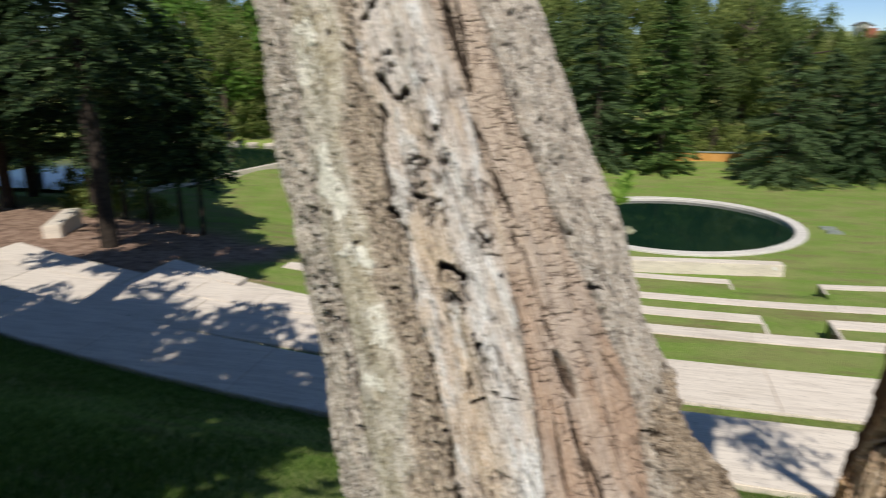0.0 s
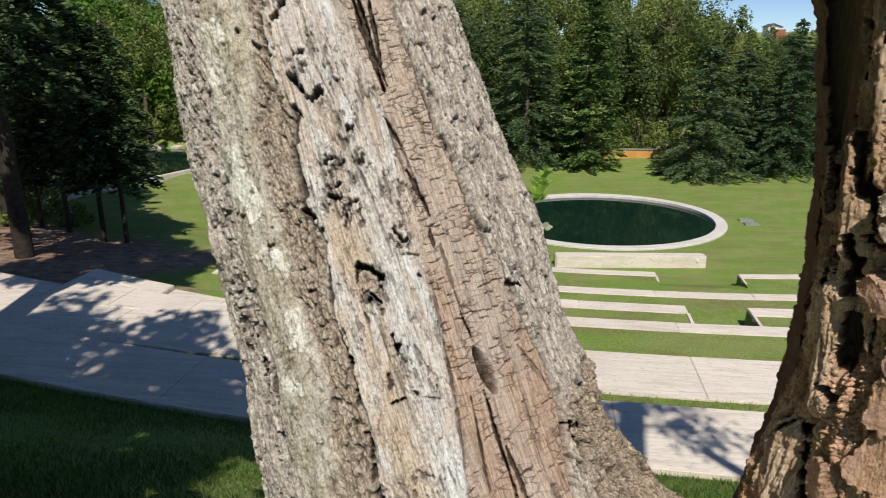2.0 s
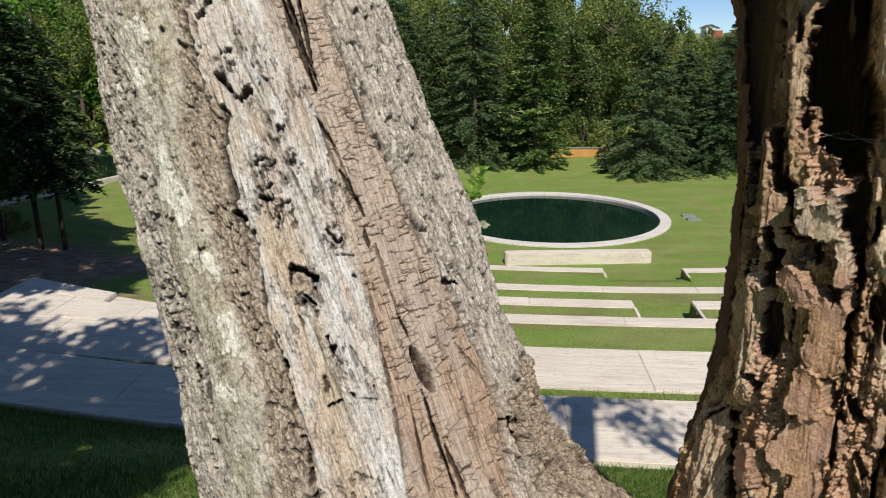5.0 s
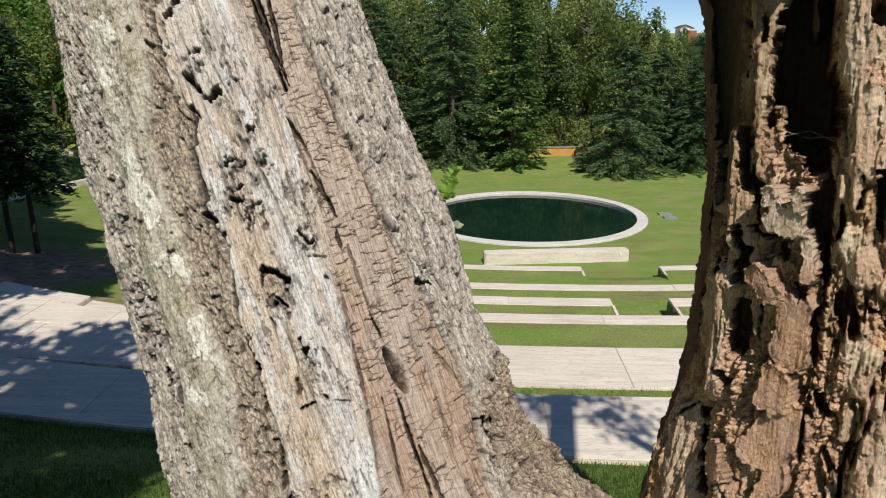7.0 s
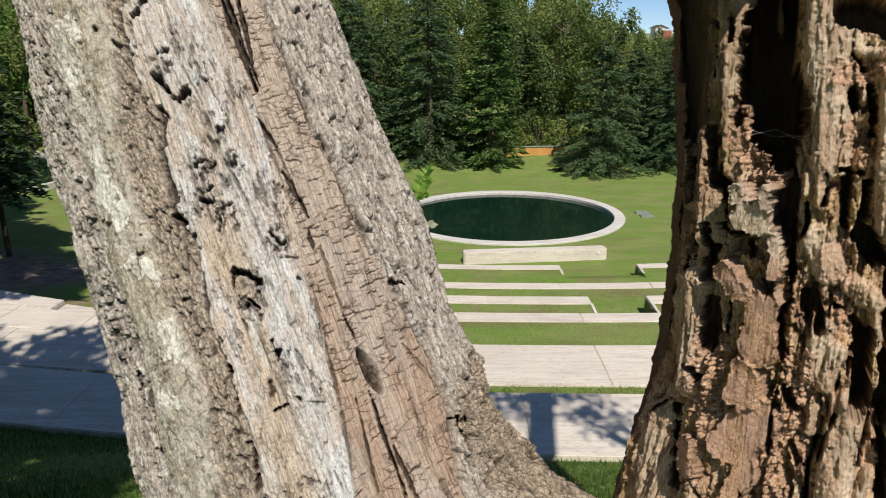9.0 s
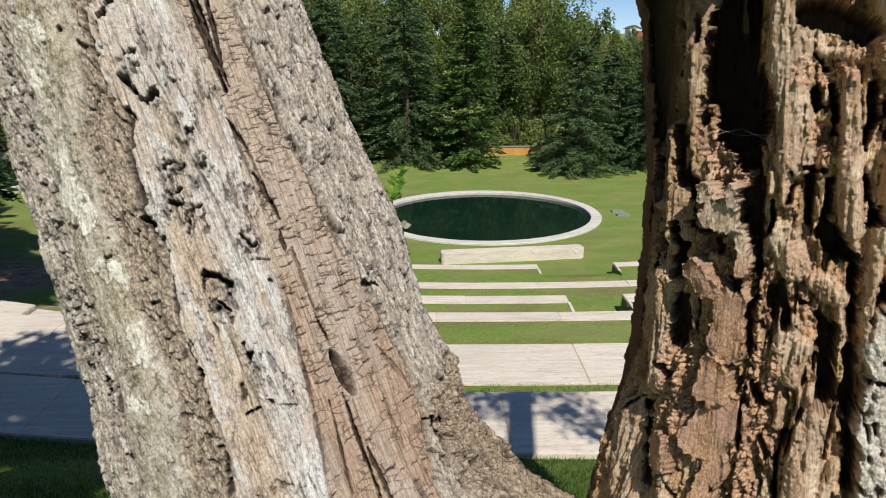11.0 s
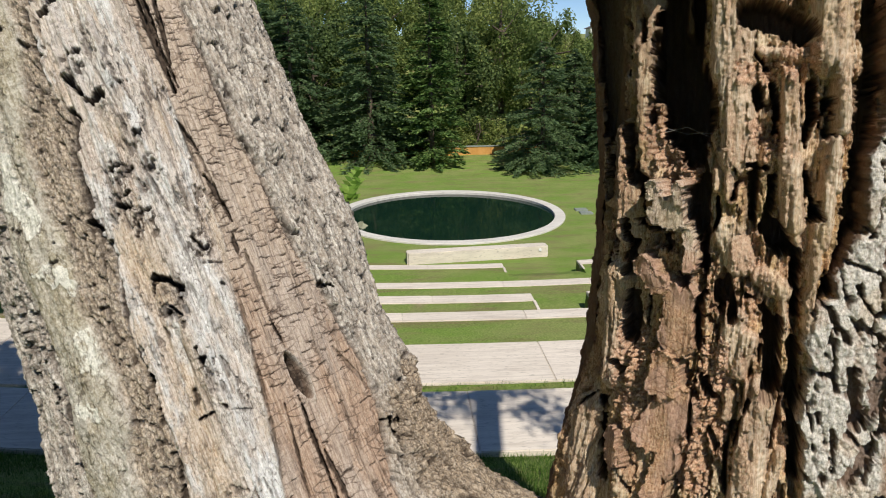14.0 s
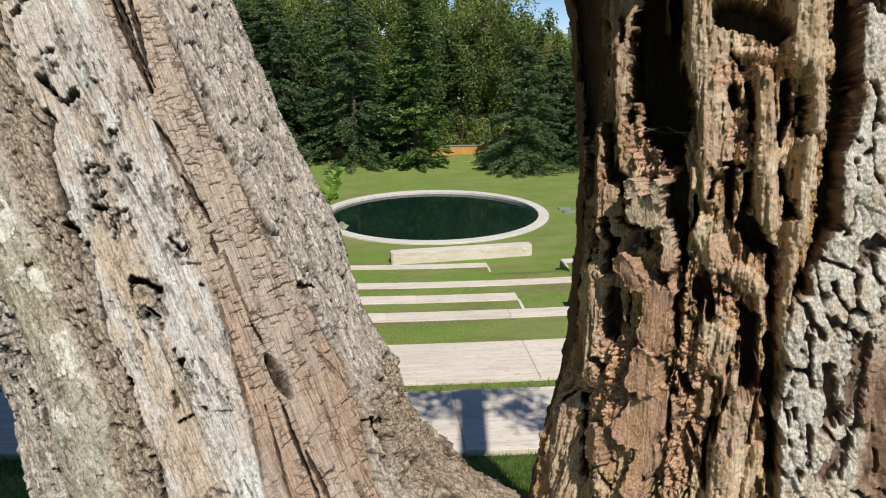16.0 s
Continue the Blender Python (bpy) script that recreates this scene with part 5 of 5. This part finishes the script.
RIVES = [
    (-82.5, 0.094, -80.8, 0.045, 3.6, 26), (-72.2, 0.097, -70.7, 0.057, 3.5, 26), (-67.5, 0.070, -67.2, 0.026, 3.9, 30), (-95.3, 0.063, -92.1, 0.016, 4.5, 20),
    (-73.0, -0.000, -71.5, -0.013, 3.5, 20), (-91.4, -0.018, -92.7, -0.084, 3.6, 22), (-83.9, 0.037, -82.8, 0.026, 3.6, 20), (-65.0, 0.119, -64.3, 0.101, 2.2, 20),
    (-74.8, 0.166, -73.7, 0.137, 2.1, 16), (-69.6, 0.112, -68.6, 0.087, 1.9, 14),
]
COLUMNS = [
    (-70.1, 0.212, -67.6, 0.128, 9.5, 8), (-67.6, 0.128, -66.3, 0.071, 9.7, 9), (-82.9, 0.085, -81.2, 0.042, 7.2, 10), (-74.5, 0.093, -73.3, 0.044, 11.2, 10),
    (-73.8, 0.046, -72.9, 0.020, 11.3, 10), (-76.3, -0.019, -76.5, -0.098, 14.5, 13), (-87.5, -0.145, -81.2, -0.216, 19.8, 8), (-42.9, 0.198, -41.8, 0.134, 13.9, 14),
    (-41.0, 0.134, -39.8, 0.074, 11.5, 14), (-40.9, 0.074, -40.6, 0.049, 4.1, 12), (-43.7, 0.068, -43.8, 0.055, 3.1, 10), (-28.5, 0.125, -27.4, 0.072, 5.9, 14),
    (-27.5, 0.075, -26.0, 0.032, 7.6, 14), (-25.7, 0.032, -24.4, 0.014, 3.0, 11),
]
STAVES = [
    (-20.8, 0.190, -19.8, 0.137, 12.0, 16), (-17.5, 0.137, -16.9, 0.093, 5.1, 15), (-18.4, 0.086, -18.3, 0.057, 5.8, 14), (-19.0, 0.057, -19.9, 0.021, 5.9, 14),
    (-20.4, 0.021, -21.4, -0.035, 4.0, 13), (-40.9, 0.028, -37.6, 0.004, 9.4, 8), (-31.9, -0.003, -27.4, -0.011, 8.2, 9), (-27.0, -0.015, -26.5, -0.044, 3.1, 9),
    (-31.2, -0.081, -33.2, -0.166, 10.9, 15), (-25.6, -0.123, -28.3, -0.156, 3.8, 10), (-35.1, 0.143, -24.9, 0.139, 4.6, 6), (-38.0, -0.032, -39.5, -0.064, 8.1, 8),
    (-34.4, -0.046, -36.7, -0.071, 6.5, 9), (-38.4, -0.088, -38.8, -0.105, 3.8, 6),
]
PLATES = [
    (-52.0, -0.023, -52.0, -0.054, 13.2, 4), (-55.5, -0.074, -55.2, -0.089, 10.9, 7), (-51.4, -0.103, -56.6, -0.128, 15.1, 3), (-52.7, -0.140, -55.7, -0.173, 7.6, 3),
    (-56.2, 0.038, -52.6, 0.037, 11.0, 11), (-51.2, 0.054, -50.7, 0.047, 5.9, 13), (-60.4, 0.055, -59.6, 0.049, 6.0, 9), (-62.2, -0.004, -58.2, -0.015, 8.7, 7),
    (-49.5, 0.023, -48.9, 0.001, 5.9, 6), (-42.0, -0.119, -41.4, -0.127, 5.3, -2), (-69.5, -0.144, -67.9, -0.155, 9.9, 2),
]
CRUMBS = [
    (-60.9, 0.093, -60.3, 0.079, 12.0, 1), (-56.8, 0.077, -54.0, 0.061, 12.8, 1), (-51.8, 0.016, -49.2, 0.001, 7.6, 1), (-68.0, -0.065, -68.1, -0.105, 14.8, 1),
    (-41.7, -0.057, -45.4, -0.126, 10.1, 1), (-48.3, -0.132, -49.0, -0.154, 14.5, 1), (-36.1, 0.129, -26.6, 0.137, 10.0, 1), (-34.2, 0.092, -31.6, 0.086, 6.8, 1),
    (-41.4, -0.115, -41.0, -0.131, 7.6, 1), (-65.9, -0.117, -64.4, -0.125, 15.0, 0.7), (-35.5, 0.020, -33.4, -0.030, 9.2, 0.5),
]
BARK_CRACKS = [
    (-5.0, 0.017, -2.0, 0.021, 5.1, 12), (-12.2, 0.030, -11.4, 0.030, 1.1, 8), (-9.6, 0.026, -9.1, 0.027, 1.3, 10), (-15.6, 0.012, -8.0, 0.004, 1.0, 7),
    (-11.8, -0.005, -11.5, -0.009, 1.7, 10), (-17.2, -0.020, -13.9, -0.040, 1.7, 10), (-12.0, -0.029, -3.3, -0.042, 2.2, 10), (-21.2, -0.062, -16.0, -0.064, 2.5, 12),
    (-16.2, -0.040, -15.5, -0.074, 1.2, 9), (-12.2, -0.058, -10.1, -0.086, 3.4, 12), (-10.2, -0.094, -9.8, -0.096, 6.8, 16), (-6.7, -0.043, -6.5, -0.089, 2.2, 11),
    (-11.5, -0.136, -6.5, -0.113, 4.2, 10), (-14.9, -0.101, -14.4, -0.129, 1.4, 8), (-3.3, -0.040, -4.9, -0.101, 3.3, 10), (-8.7, 0.085, -10.8, 0.089, 1.1, 6),
]


def relief_right(D, K):
    s = D * 0.0026
    sw = s + 0.003 * perlin(s * 30, K * 18, 111)
    warp = fbm(s * 50, K * 30, 3, 110, 0.4)
    col = fbm(sw * 42, K * 7, 3, 112)
    fine = fbm(s * 500, K * 330, 3, 114)
    strand = fbm(s * 300, K * 16, 3, 115)
    ragged = fbm(s * 300, K * 190, 3, 126)
    chunk = terraced(fbm(sw * 100, K * 20, 4, 113), 3.2)
    broken = terraced(fbm(sw * 125, K * 70, 3, 132) + 0.05 * ragged, 3.0, 0.75)
    shelf = terraced(fbm(sw * 150, K * 13, 4, 127, 0.55) + 0.06 * ragged, 3.5, 0.65)
    rag = 0.0032 * fbm(s * 190, K * 45, 3, 140) + 0.0014 * fbm(s * 330, K * 220, 3, 141)
    h = 0.0035 * col + 0.0032 * chunk + 0.0014 * strand + 0.0008 * fine + 0.0022 * shelf + 0.0028 * broken
    # crumbling granules
    d1, gap, val = cells(s / 0.0046 + 0.3 * ragged, K / 0.0046 + 0.2 * warp, 116)
    d1, gap2, val2 = cells(s / 0.0024, K / 0.0024, 117)
    crumbs = np.clip(strokes(D, K, CRUMBS, 2 * rag) * 1000, 0, 1)
    h += crumbs * (0.0046 * (val - 0.5) + 0.0018 * (val2 - 0.5) - 0.003 * step(0.2, 0.0, gap) - 0.001 * step(0.2, 0.0, gap2))
    # standing columns of sounder wood
    sound = np.maximum(strokes(D, K, COLUMNS, 0.4 * rag, dome=True), strokes(D, K, STAVES, 0.4 * rag, dome=True))
    on = step(0.0, 0.003, sound)
    h = h * (1 - on) + on * (sound - 0.002 + 0.0012 * strand + 0.001 * chunk + 0.0009 * shelf + 0.0009 * broken + 0.0006 * fine + 0.4 * h * crumbs)
    # smooth plates of inner wood with broken edges
    plate = np.clip(strokes(D, K, PLATES, 0.8 * rag, only=1000), 0, 1)
    lift = strokes(D, K, [r[:5] + (r[5] + 7,) for r in PLATES], 0.8 * rag) - 0.004
    lip = plate * (1 - np.clip(strokes(D, K, [r[:4] + (r[4] - 1.3, 1000) for r in PLATES], 0.8 * rag), 0, 1))
    h = h * (1 - plate) + plate * (lift + 0.0025 * fbm(s * 40, K * 24, 3, 120) + 0.0003 * fine + 0.0004 * strand + 0.0012 * lip)
    h += 0.009 * np.exp(-((D + 66) / 6.5) ** 2) * step(-0.055, -0.085, K) * step(-0.2, -0.16, K)
    # small galleries eaten along the grain
    free = (1 - plate) * (1 - 0.65 * on) * (1 - 0.7 * crumbs)
    gal = step(0.3, 0.36, fbm(sw * 90, K * 16 + 0.3 * warp, 4, 118, 0.55) + 0.04 * ragged) * free
    nick = step(0.3, 0.36, fbm(sw * 190, K * 60, 3, 129)) * step(-0.1, 0.1, fbm(s * 35, K * 20, 2, 130)) * (1 - plate) * (1 - 0.6 * on)
    split = step(0.06, 0.02, np.abs(fbm(sw * 130, K * 9, 3, 133))) * step(0.0, 0.25, fbm(s * 60, K * 16, 2, 134)) * (1 - plate) * (1 - 0.5 * on)
    h -= 0.009 * gal + 0.0035 * nick + 0.003 * split
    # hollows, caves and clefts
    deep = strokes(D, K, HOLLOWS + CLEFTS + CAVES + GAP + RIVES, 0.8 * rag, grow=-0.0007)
    # slightly wider than the cavities, so painted shade also covers their walls
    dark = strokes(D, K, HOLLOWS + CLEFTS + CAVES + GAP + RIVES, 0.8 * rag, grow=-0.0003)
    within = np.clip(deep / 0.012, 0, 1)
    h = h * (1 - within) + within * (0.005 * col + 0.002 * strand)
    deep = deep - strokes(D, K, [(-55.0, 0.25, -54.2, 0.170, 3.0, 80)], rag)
    rot_shade = np.maximum(np.maximum(0.8 * np.clip(dark / 0.012, 0, 1) + 0.15 * np.clip(dark / 0.04, 0, 1), 0.65 * gal), np.maximum(0.5 * nick, 0.5 * split))
    rot_shade = np.maximum(rot_shade, np.maximum(0.55 * crumbs * step(0.16, 0.02, gap) * (1 - plate), 0.75 * np.clip(strokes(D, K, PLATES, 0.8 * rag, only=1000, grow=0.0012) - plate, 0, 1)))
    # upper left side: darker decayed wood with shade painted over it
    rot_shade = np.maximum(rot_shade, step(-60, -66, D) * step(0.02, 0.06, K) * (0.42 + 0.3 * step(-73, -80, D) + 0.5 * fbm(s * 120, K * 22, 3, 137)))
    # bark shell that still clings on, standing off the wood
    edge = np.interp(K, *BARK_EDGE) + 1.2 * warp + 0.5 * ragged
    bk = step(edge - 0.4, edge + 0.4, D) * step(112, 108, D)
    sb = s + 0.002 * warp
    big, cut = flakes(sb, K, 0.017, 0.034, 121)
    mid, cut2 = flakes(sb, K, 0.007, 0.012, 151)
    skin = terraced(fbm(sb * 90, K * 45, 4, 128), 3.2, 0.9)
    small = terraced(fbm(sb * 220, K * 120, 3, 129), 3.0, 0.88)
    gate = step(-0.2, 0.1, fbm(s * 40, K * 26, 2, 131))
    crack = np.maximum(strokes(D, K, BARK_CRACKS, 0.8 * rag), 0.008 * cut * gate * step(-0.25, 0.1, fbm(s * 90, K * 60, 2, 136)))
    hb = 0.012 + 0.0048 * big + 0.001 * mid + 0.0014 * skin + 0.0009 * small + 0.0005 * fine - 0.0009 * cut2 * (1 - gate)
    h = h * (1 - bk) + hb * bk
    deep = deep * (1 - bk) + crack * bk
    rot_shade = np.where(bk > 0.5, np.maximum(0.85 * np.clip(crack / 0.005, 0, 1), 0.4 * cut2 * (1 - gate)), rot_shade)
    # strip of painted shade along the edge of the bark
    rot_shade = np.maximum(rot_shade, 0.85 * step(edge - 0.8, edge - 0.2, D) * step(edge + 1.1, edge + 0.4, D) * step(-0.03, 0.0, K))
    # flank turned away from the path, its shade put into the colour, and the outline there
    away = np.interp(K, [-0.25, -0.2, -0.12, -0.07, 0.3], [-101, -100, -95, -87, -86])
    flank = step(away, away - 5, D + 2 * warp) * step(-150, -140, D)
    h = h * (1 - 0.7 * flank) + flank * 0.7 * (0.003 * strand + 0.003 * chunk)
    h += 0.001 * step(-82, -96, D) * np.interp(K, [-0.27, -0.226, -0.183, -0.15, -0.095, -0.065, -0.012, 0.015, 0.063, 0.11, 0.16, 0.206], [2, 6, 10, 9, 5.5, 4.5, 0, -2, -2, 1, 4, 10])
    stain = step(-0.015, -0.08, K + 0.02 * warp) * step(-9, -4, D + 3 * warp + 40 * (K + 0.05))
    grey = plate * step(0.0, 0.02, K)
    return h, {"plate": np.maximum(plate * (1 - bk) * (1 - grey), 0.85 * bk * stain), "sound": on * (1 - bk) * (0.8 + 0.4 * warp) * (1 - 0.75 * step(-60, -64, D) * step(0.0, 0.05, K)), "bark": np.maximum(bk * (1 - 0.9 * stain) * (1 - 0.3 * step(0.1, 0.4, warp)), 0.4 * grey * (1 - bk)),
               "rot_shade": np.clip(np.maximum(rot_shade, np.maximum(0.85 * flank, stain * bk * (0.5 + 0.4 * step(-0.1, 0.2, fbm(s * 60, K * 22, 4, 135))))), 0, 0.88), "crumb": crumbs * (1 - bk) * (1 - within)}, deep


def radius_right(K, D):
    r = 0.15 + 0.02 * step(-0.12, -0.4, K) + 0.05 * step(-0.35, -0.8, K)
    left = np.clip(np.cos(np.radians(np.clip(D + 95, -90, 90))), 0, 1)
    return r + 0.07 * step(-0.05, -0.5, K) * left - 0.004 * np.clip(K, 0, 9) * 1.2


def forked_tree():
    tree = empty("forked_tree", "old forked tree with weathered bark and hollow decayed wood", "tree", at=(0, 0, 0))
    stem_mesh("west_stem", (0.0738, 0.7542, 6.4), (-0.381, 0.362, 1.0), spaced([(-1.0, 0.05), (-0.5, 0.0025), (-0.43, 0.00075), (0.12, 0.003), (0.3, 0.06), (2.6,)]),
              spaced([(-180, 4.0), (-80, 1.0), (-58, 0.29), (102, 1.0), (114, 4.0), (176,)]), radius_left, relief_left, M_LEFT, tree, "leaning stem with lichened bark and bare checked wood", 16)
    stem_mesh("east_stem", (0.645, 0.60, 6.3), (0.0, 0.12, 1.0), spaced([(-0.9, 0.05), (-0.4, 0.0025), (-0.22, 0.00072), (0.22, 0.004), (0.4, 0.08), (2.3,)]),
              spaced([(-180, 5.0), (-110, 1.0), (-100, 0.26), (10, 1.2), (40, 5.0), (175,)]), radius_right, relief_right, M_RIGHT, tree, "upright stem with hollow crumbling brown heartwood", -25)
    # strands of an old web across the hollow
    def at(deg, k, r):
        a = radians(deg)
        return (0.645 + r * math.sin(a), 0.60 + 0.12 * k - r * math.cos(a), 6.3 + k)
    for k0, sag in ((0.104, 0.003), (0.1015, -0.002)):
        v, f = tube([at(-66, k0, 0.148), at(-61, k0 - sag, 0.143), at(-55, k0 + 0.5 * sag, 0.14), at(-50, k0 - 0.6 * sag, 0.143), at(-46, k0 - sag, 0.15)], [0.00022] * 5, 4)
        mesh_ob("web_strand", v, f, M_WEB, tree, "thin grey spider thread")
    # foot of the tree below the fork
    ks = np.linspace(-1.2, 0.02, 60)
    t = np.arange(96) * 2 * np.pi / 96
    K, T = np.meshgrid(ks, t, indexing="ij")
    s = T * 0.3
    rx = 0.30 + 0.09 * step(-0.5, -1.2, K) - 0.06 * step(-0.15, 0.02, K)
    ry = 0.16 + 0.09 * step(-0.3, -1.2, K) - 0.08 * step(-0.15, 0.02, K)
    rr = 0.012 * fbm(s * 20, K * 8, 4, 140)
    v = np.stack([0.46 + (rx + rr) * np.cos(T), 0.58 + (ry + rr) * np.sin(T), 5.88 + K], -1).reshape(-1, 3)
    zero = np.zeros(K.shape)
    f = grid_faces(len(ks), 96, True)
    mesh_ob("foot", v, f, M_LEFT, tree, "grey fissured bark", stem=np.stack([s, K, rr], -1).reshape(-1, 3), masks={"lichen": zero.ravel(), "wood": zero.ravel(), "checked": zero.ravel(), "rot_shade": zero.ravel(), "ochre": zero.ravel(), "bleach": zero.ravel(), "tan": zero.ravel(), "cream": zero.ravel()})


forked_tree()


def leaning_tree():
    """A bare-stemmed neighbour whose shadow falls across the upper terrace."""
    e = empty("leaning_tree", "tall bare leaning trunk with a stub and leafy twigs", "tree")
    v, f = tube([(1.9, 0.7, 4.3), (2.0, 0.85, 6.6), (2.2, 1.0, 7.8), (2.52, 1.0, 8.9), (3.0, 1.0, 10.55), (3.05, 1.0, 10.7)], [0.2, 0.17, 0.15, 0.15, 0.15, 0.12], 16)
    mesh_ob("trunk", v, f, M_TRUNK, e)
    v, f = tube([(2.1, 0.9, 7.2), (3.2, 1.0, 7.9), (3.74, 1.0, 8.8), (3.44, 1.0, 9.5)], [0.09, 0.08, 0.075, 0.07], 10)
    mesh_ob("stub", v, f, M_TRUNK, e)
    v, f = tube([(2.9, 1.0, 10.0), (3.2, 1.05, 10.0), (3.45, 1.05, 9.9)], [0.03, 0.02, 0.012], 8)
    mesh_ob("twig", v, f, M_TRUNK, e)
    r = np.random.default_rng(9)
    for c, w, n in (((3.5, 1.05, 9.85), (0.4, 0.3, 0.5), 230), ((2.5, 1.0, 10.3), (0.35, 0.3, 0.35), 150), ((3.05, 1.0, 10.62), (0.75, 0.3, 0.2), 330)):
        pos = np.array(c) + r.normal(0, 0.5, (n, 3)) * np.array(w)
        ax, up = unit(r.normal(0, 1, (n, 3))), unit(r.normal(0, 1, (n, 3)))
        v, f = cards(pos, ax, up, 0.1 + 0.06 * r.random(n), 0.05 + 0.03 * r.random(n))
        mesh_ob("twig_foliage", v, f, M_LEAF, e, smooth=False)


leaning_tree()

def fern():
    e = empty("fern_sprig", "small bright green fern growing from the bark", "fern", at=(0.272, 0.738, 6.312))
    r = np.random.default_rng(3)
    for dx, dz, ln in ((0.12, 1.0, 0.04), (0.3, 1.0, 0.027), (0.35, 0.5, 0.017)):
        n = 8
        pos, ax = [], []
        for i in range(n):
            t = (i + 1) / n
            base = np.array([dx * t + 0.25 * t * t, 0.15 * t, dz * t - 0.2 * t * t]) * ln
            for sgn in (-1, 1):
                d = unit(np.array([dz * sgn * 0.9, 0.2 * r.normal(), -dx * sgn * 0.9 + 0.6]))
                pos.append(base + d * 0.005 * (1.2 - 0.8 * t))
                ax.append(d)
        pos, ax = np.array(pos), np.array(ax)
        up = unit(np.array([0.2, -1, 0.4]) + r.normal(0, 0.3, pos.shape))
        v, f = cards(pos, ax, up, np.full(len(pos), 0.0105), np.full(len(pos), 0.005))
        mesh_ob("frond", v, f, M_FERN, e, smooth=False)


fern()


def leaf_tuft():
    e = empty("leaf_tuft", "tiny pale grey-green leafy tuft on the bark edge", "leaf tuft", at=(0.2845, 0.727, 6.29))
    r = np.random.default_rng(8)
    for dx, dz, ln in ((1.0, 0.3, 0.011), (0.7, 0.8, 0.009), (0.9, -0.3, 0.008), (0.3, 1.0, 0.007)):
        ax = unit(np.array([[dx, -0.2, dz]]) + r.normal(0, 0.1, (1, 3)))
        v, f = cards(ax * ln * 0.5, ax, unit(np.array([[0.1, -1.0, 0.5]])), np.array([ln]), np.array([ln * 0.6]))
        mesh_ob("leaf", v, f, M_CRUST, e, smooth=False)


leaf_tuft()


# ---- trees behind the path that shade the bank ----
shade = broadleaf("broad_tree", "tall leafy tree shading the grass bank", 10.0, 3.6, M_LEAF, 41, 5600, 54, 0.36, 0.35)
place(shade, [(-5.3, -1.7, 4.8, 0, 1.04), (-3.8, 0.0, 4.9, 100, 0.86), (-9.8, -2.1, 4.5, 200, 1.06), (-8.6, -3, 4.8, 250, 1.0), (-14, -1, 4.6, 300, 0.9), (-7.0, 0.5, 4.6, 30, 0.84), (-12, -5, 4.9, 60, 1.1), (-10, -7, 5.0, 80, 1.1), (-2.4, -1.3, 4.85, 140, 0.7)])
tall = broadleaf("tall_tree", "tall leafy tree whose high crown shades the gravel", 13.5, 2.9, M_LEAF, 43, 12000, 50, 0.32, 0.55)
place(tall, [(-8.3, 6.7, 2.75, 0, 1.0)])


# ---- grass blades on the near bank and along the stone edges ----
def blades(name, label, n, x0, x1, y0, y1, height, surface, seed):
    r = np.random.default_rng(seed)
    x, y = x0 + (x1 - x0) * r.random(n), y0 + (y1 - y0) * r.random(n)
    yy = y + bend(x, 46)
    z = surface(y)
    h = height * (0.5 + 0.9 * r.random(n))
    a = r.random(n) * 2 * np.pi
    w = 0.004 + 0.004 * r.random(n)
    dx, dy = np.cos(a), np.sin(a)
    lx, ly = r.normal(0, 0.4, n) * h, r.normal(0, 0.4, n) * h
    p = np.stack([x, yy, z], -1)
    v = np.stack([p + np.stack([dx * w, dy * w, 0 * w - 0.02], -1), p - np.stack([dx * w, dy * w, 0 * w + 0.02], -1), p + np.stack([lx, ly, h], -1)], 1).reshape(-1, 3)
    ob = mesh_ob(name, v, np.arange(len(v)).reshape(-1, 3), M_BLADE, smooth=False)
    return tagged(ob, label, "grass", kind="stuff")


blades("grass", "short green grass blades on the bank", 60000, -9, 4, 4.0, 6.34, 0.05, lambda y: 2.33 + 0.44 * (6.36 - y), 1)
blades("grass", "shaded grass blades high on the bank", 50000, -8, 3, 1.4, 4.0, 0.05, lambda y: 2.33 + 0.44 * (6.36 - y), 5)
blades("grass", "tufts of grass between the stone terraces", 14000, -8, 5, 7.9, 8.78, 0.06, lambda y: 1.95 + 0 * y, 2)
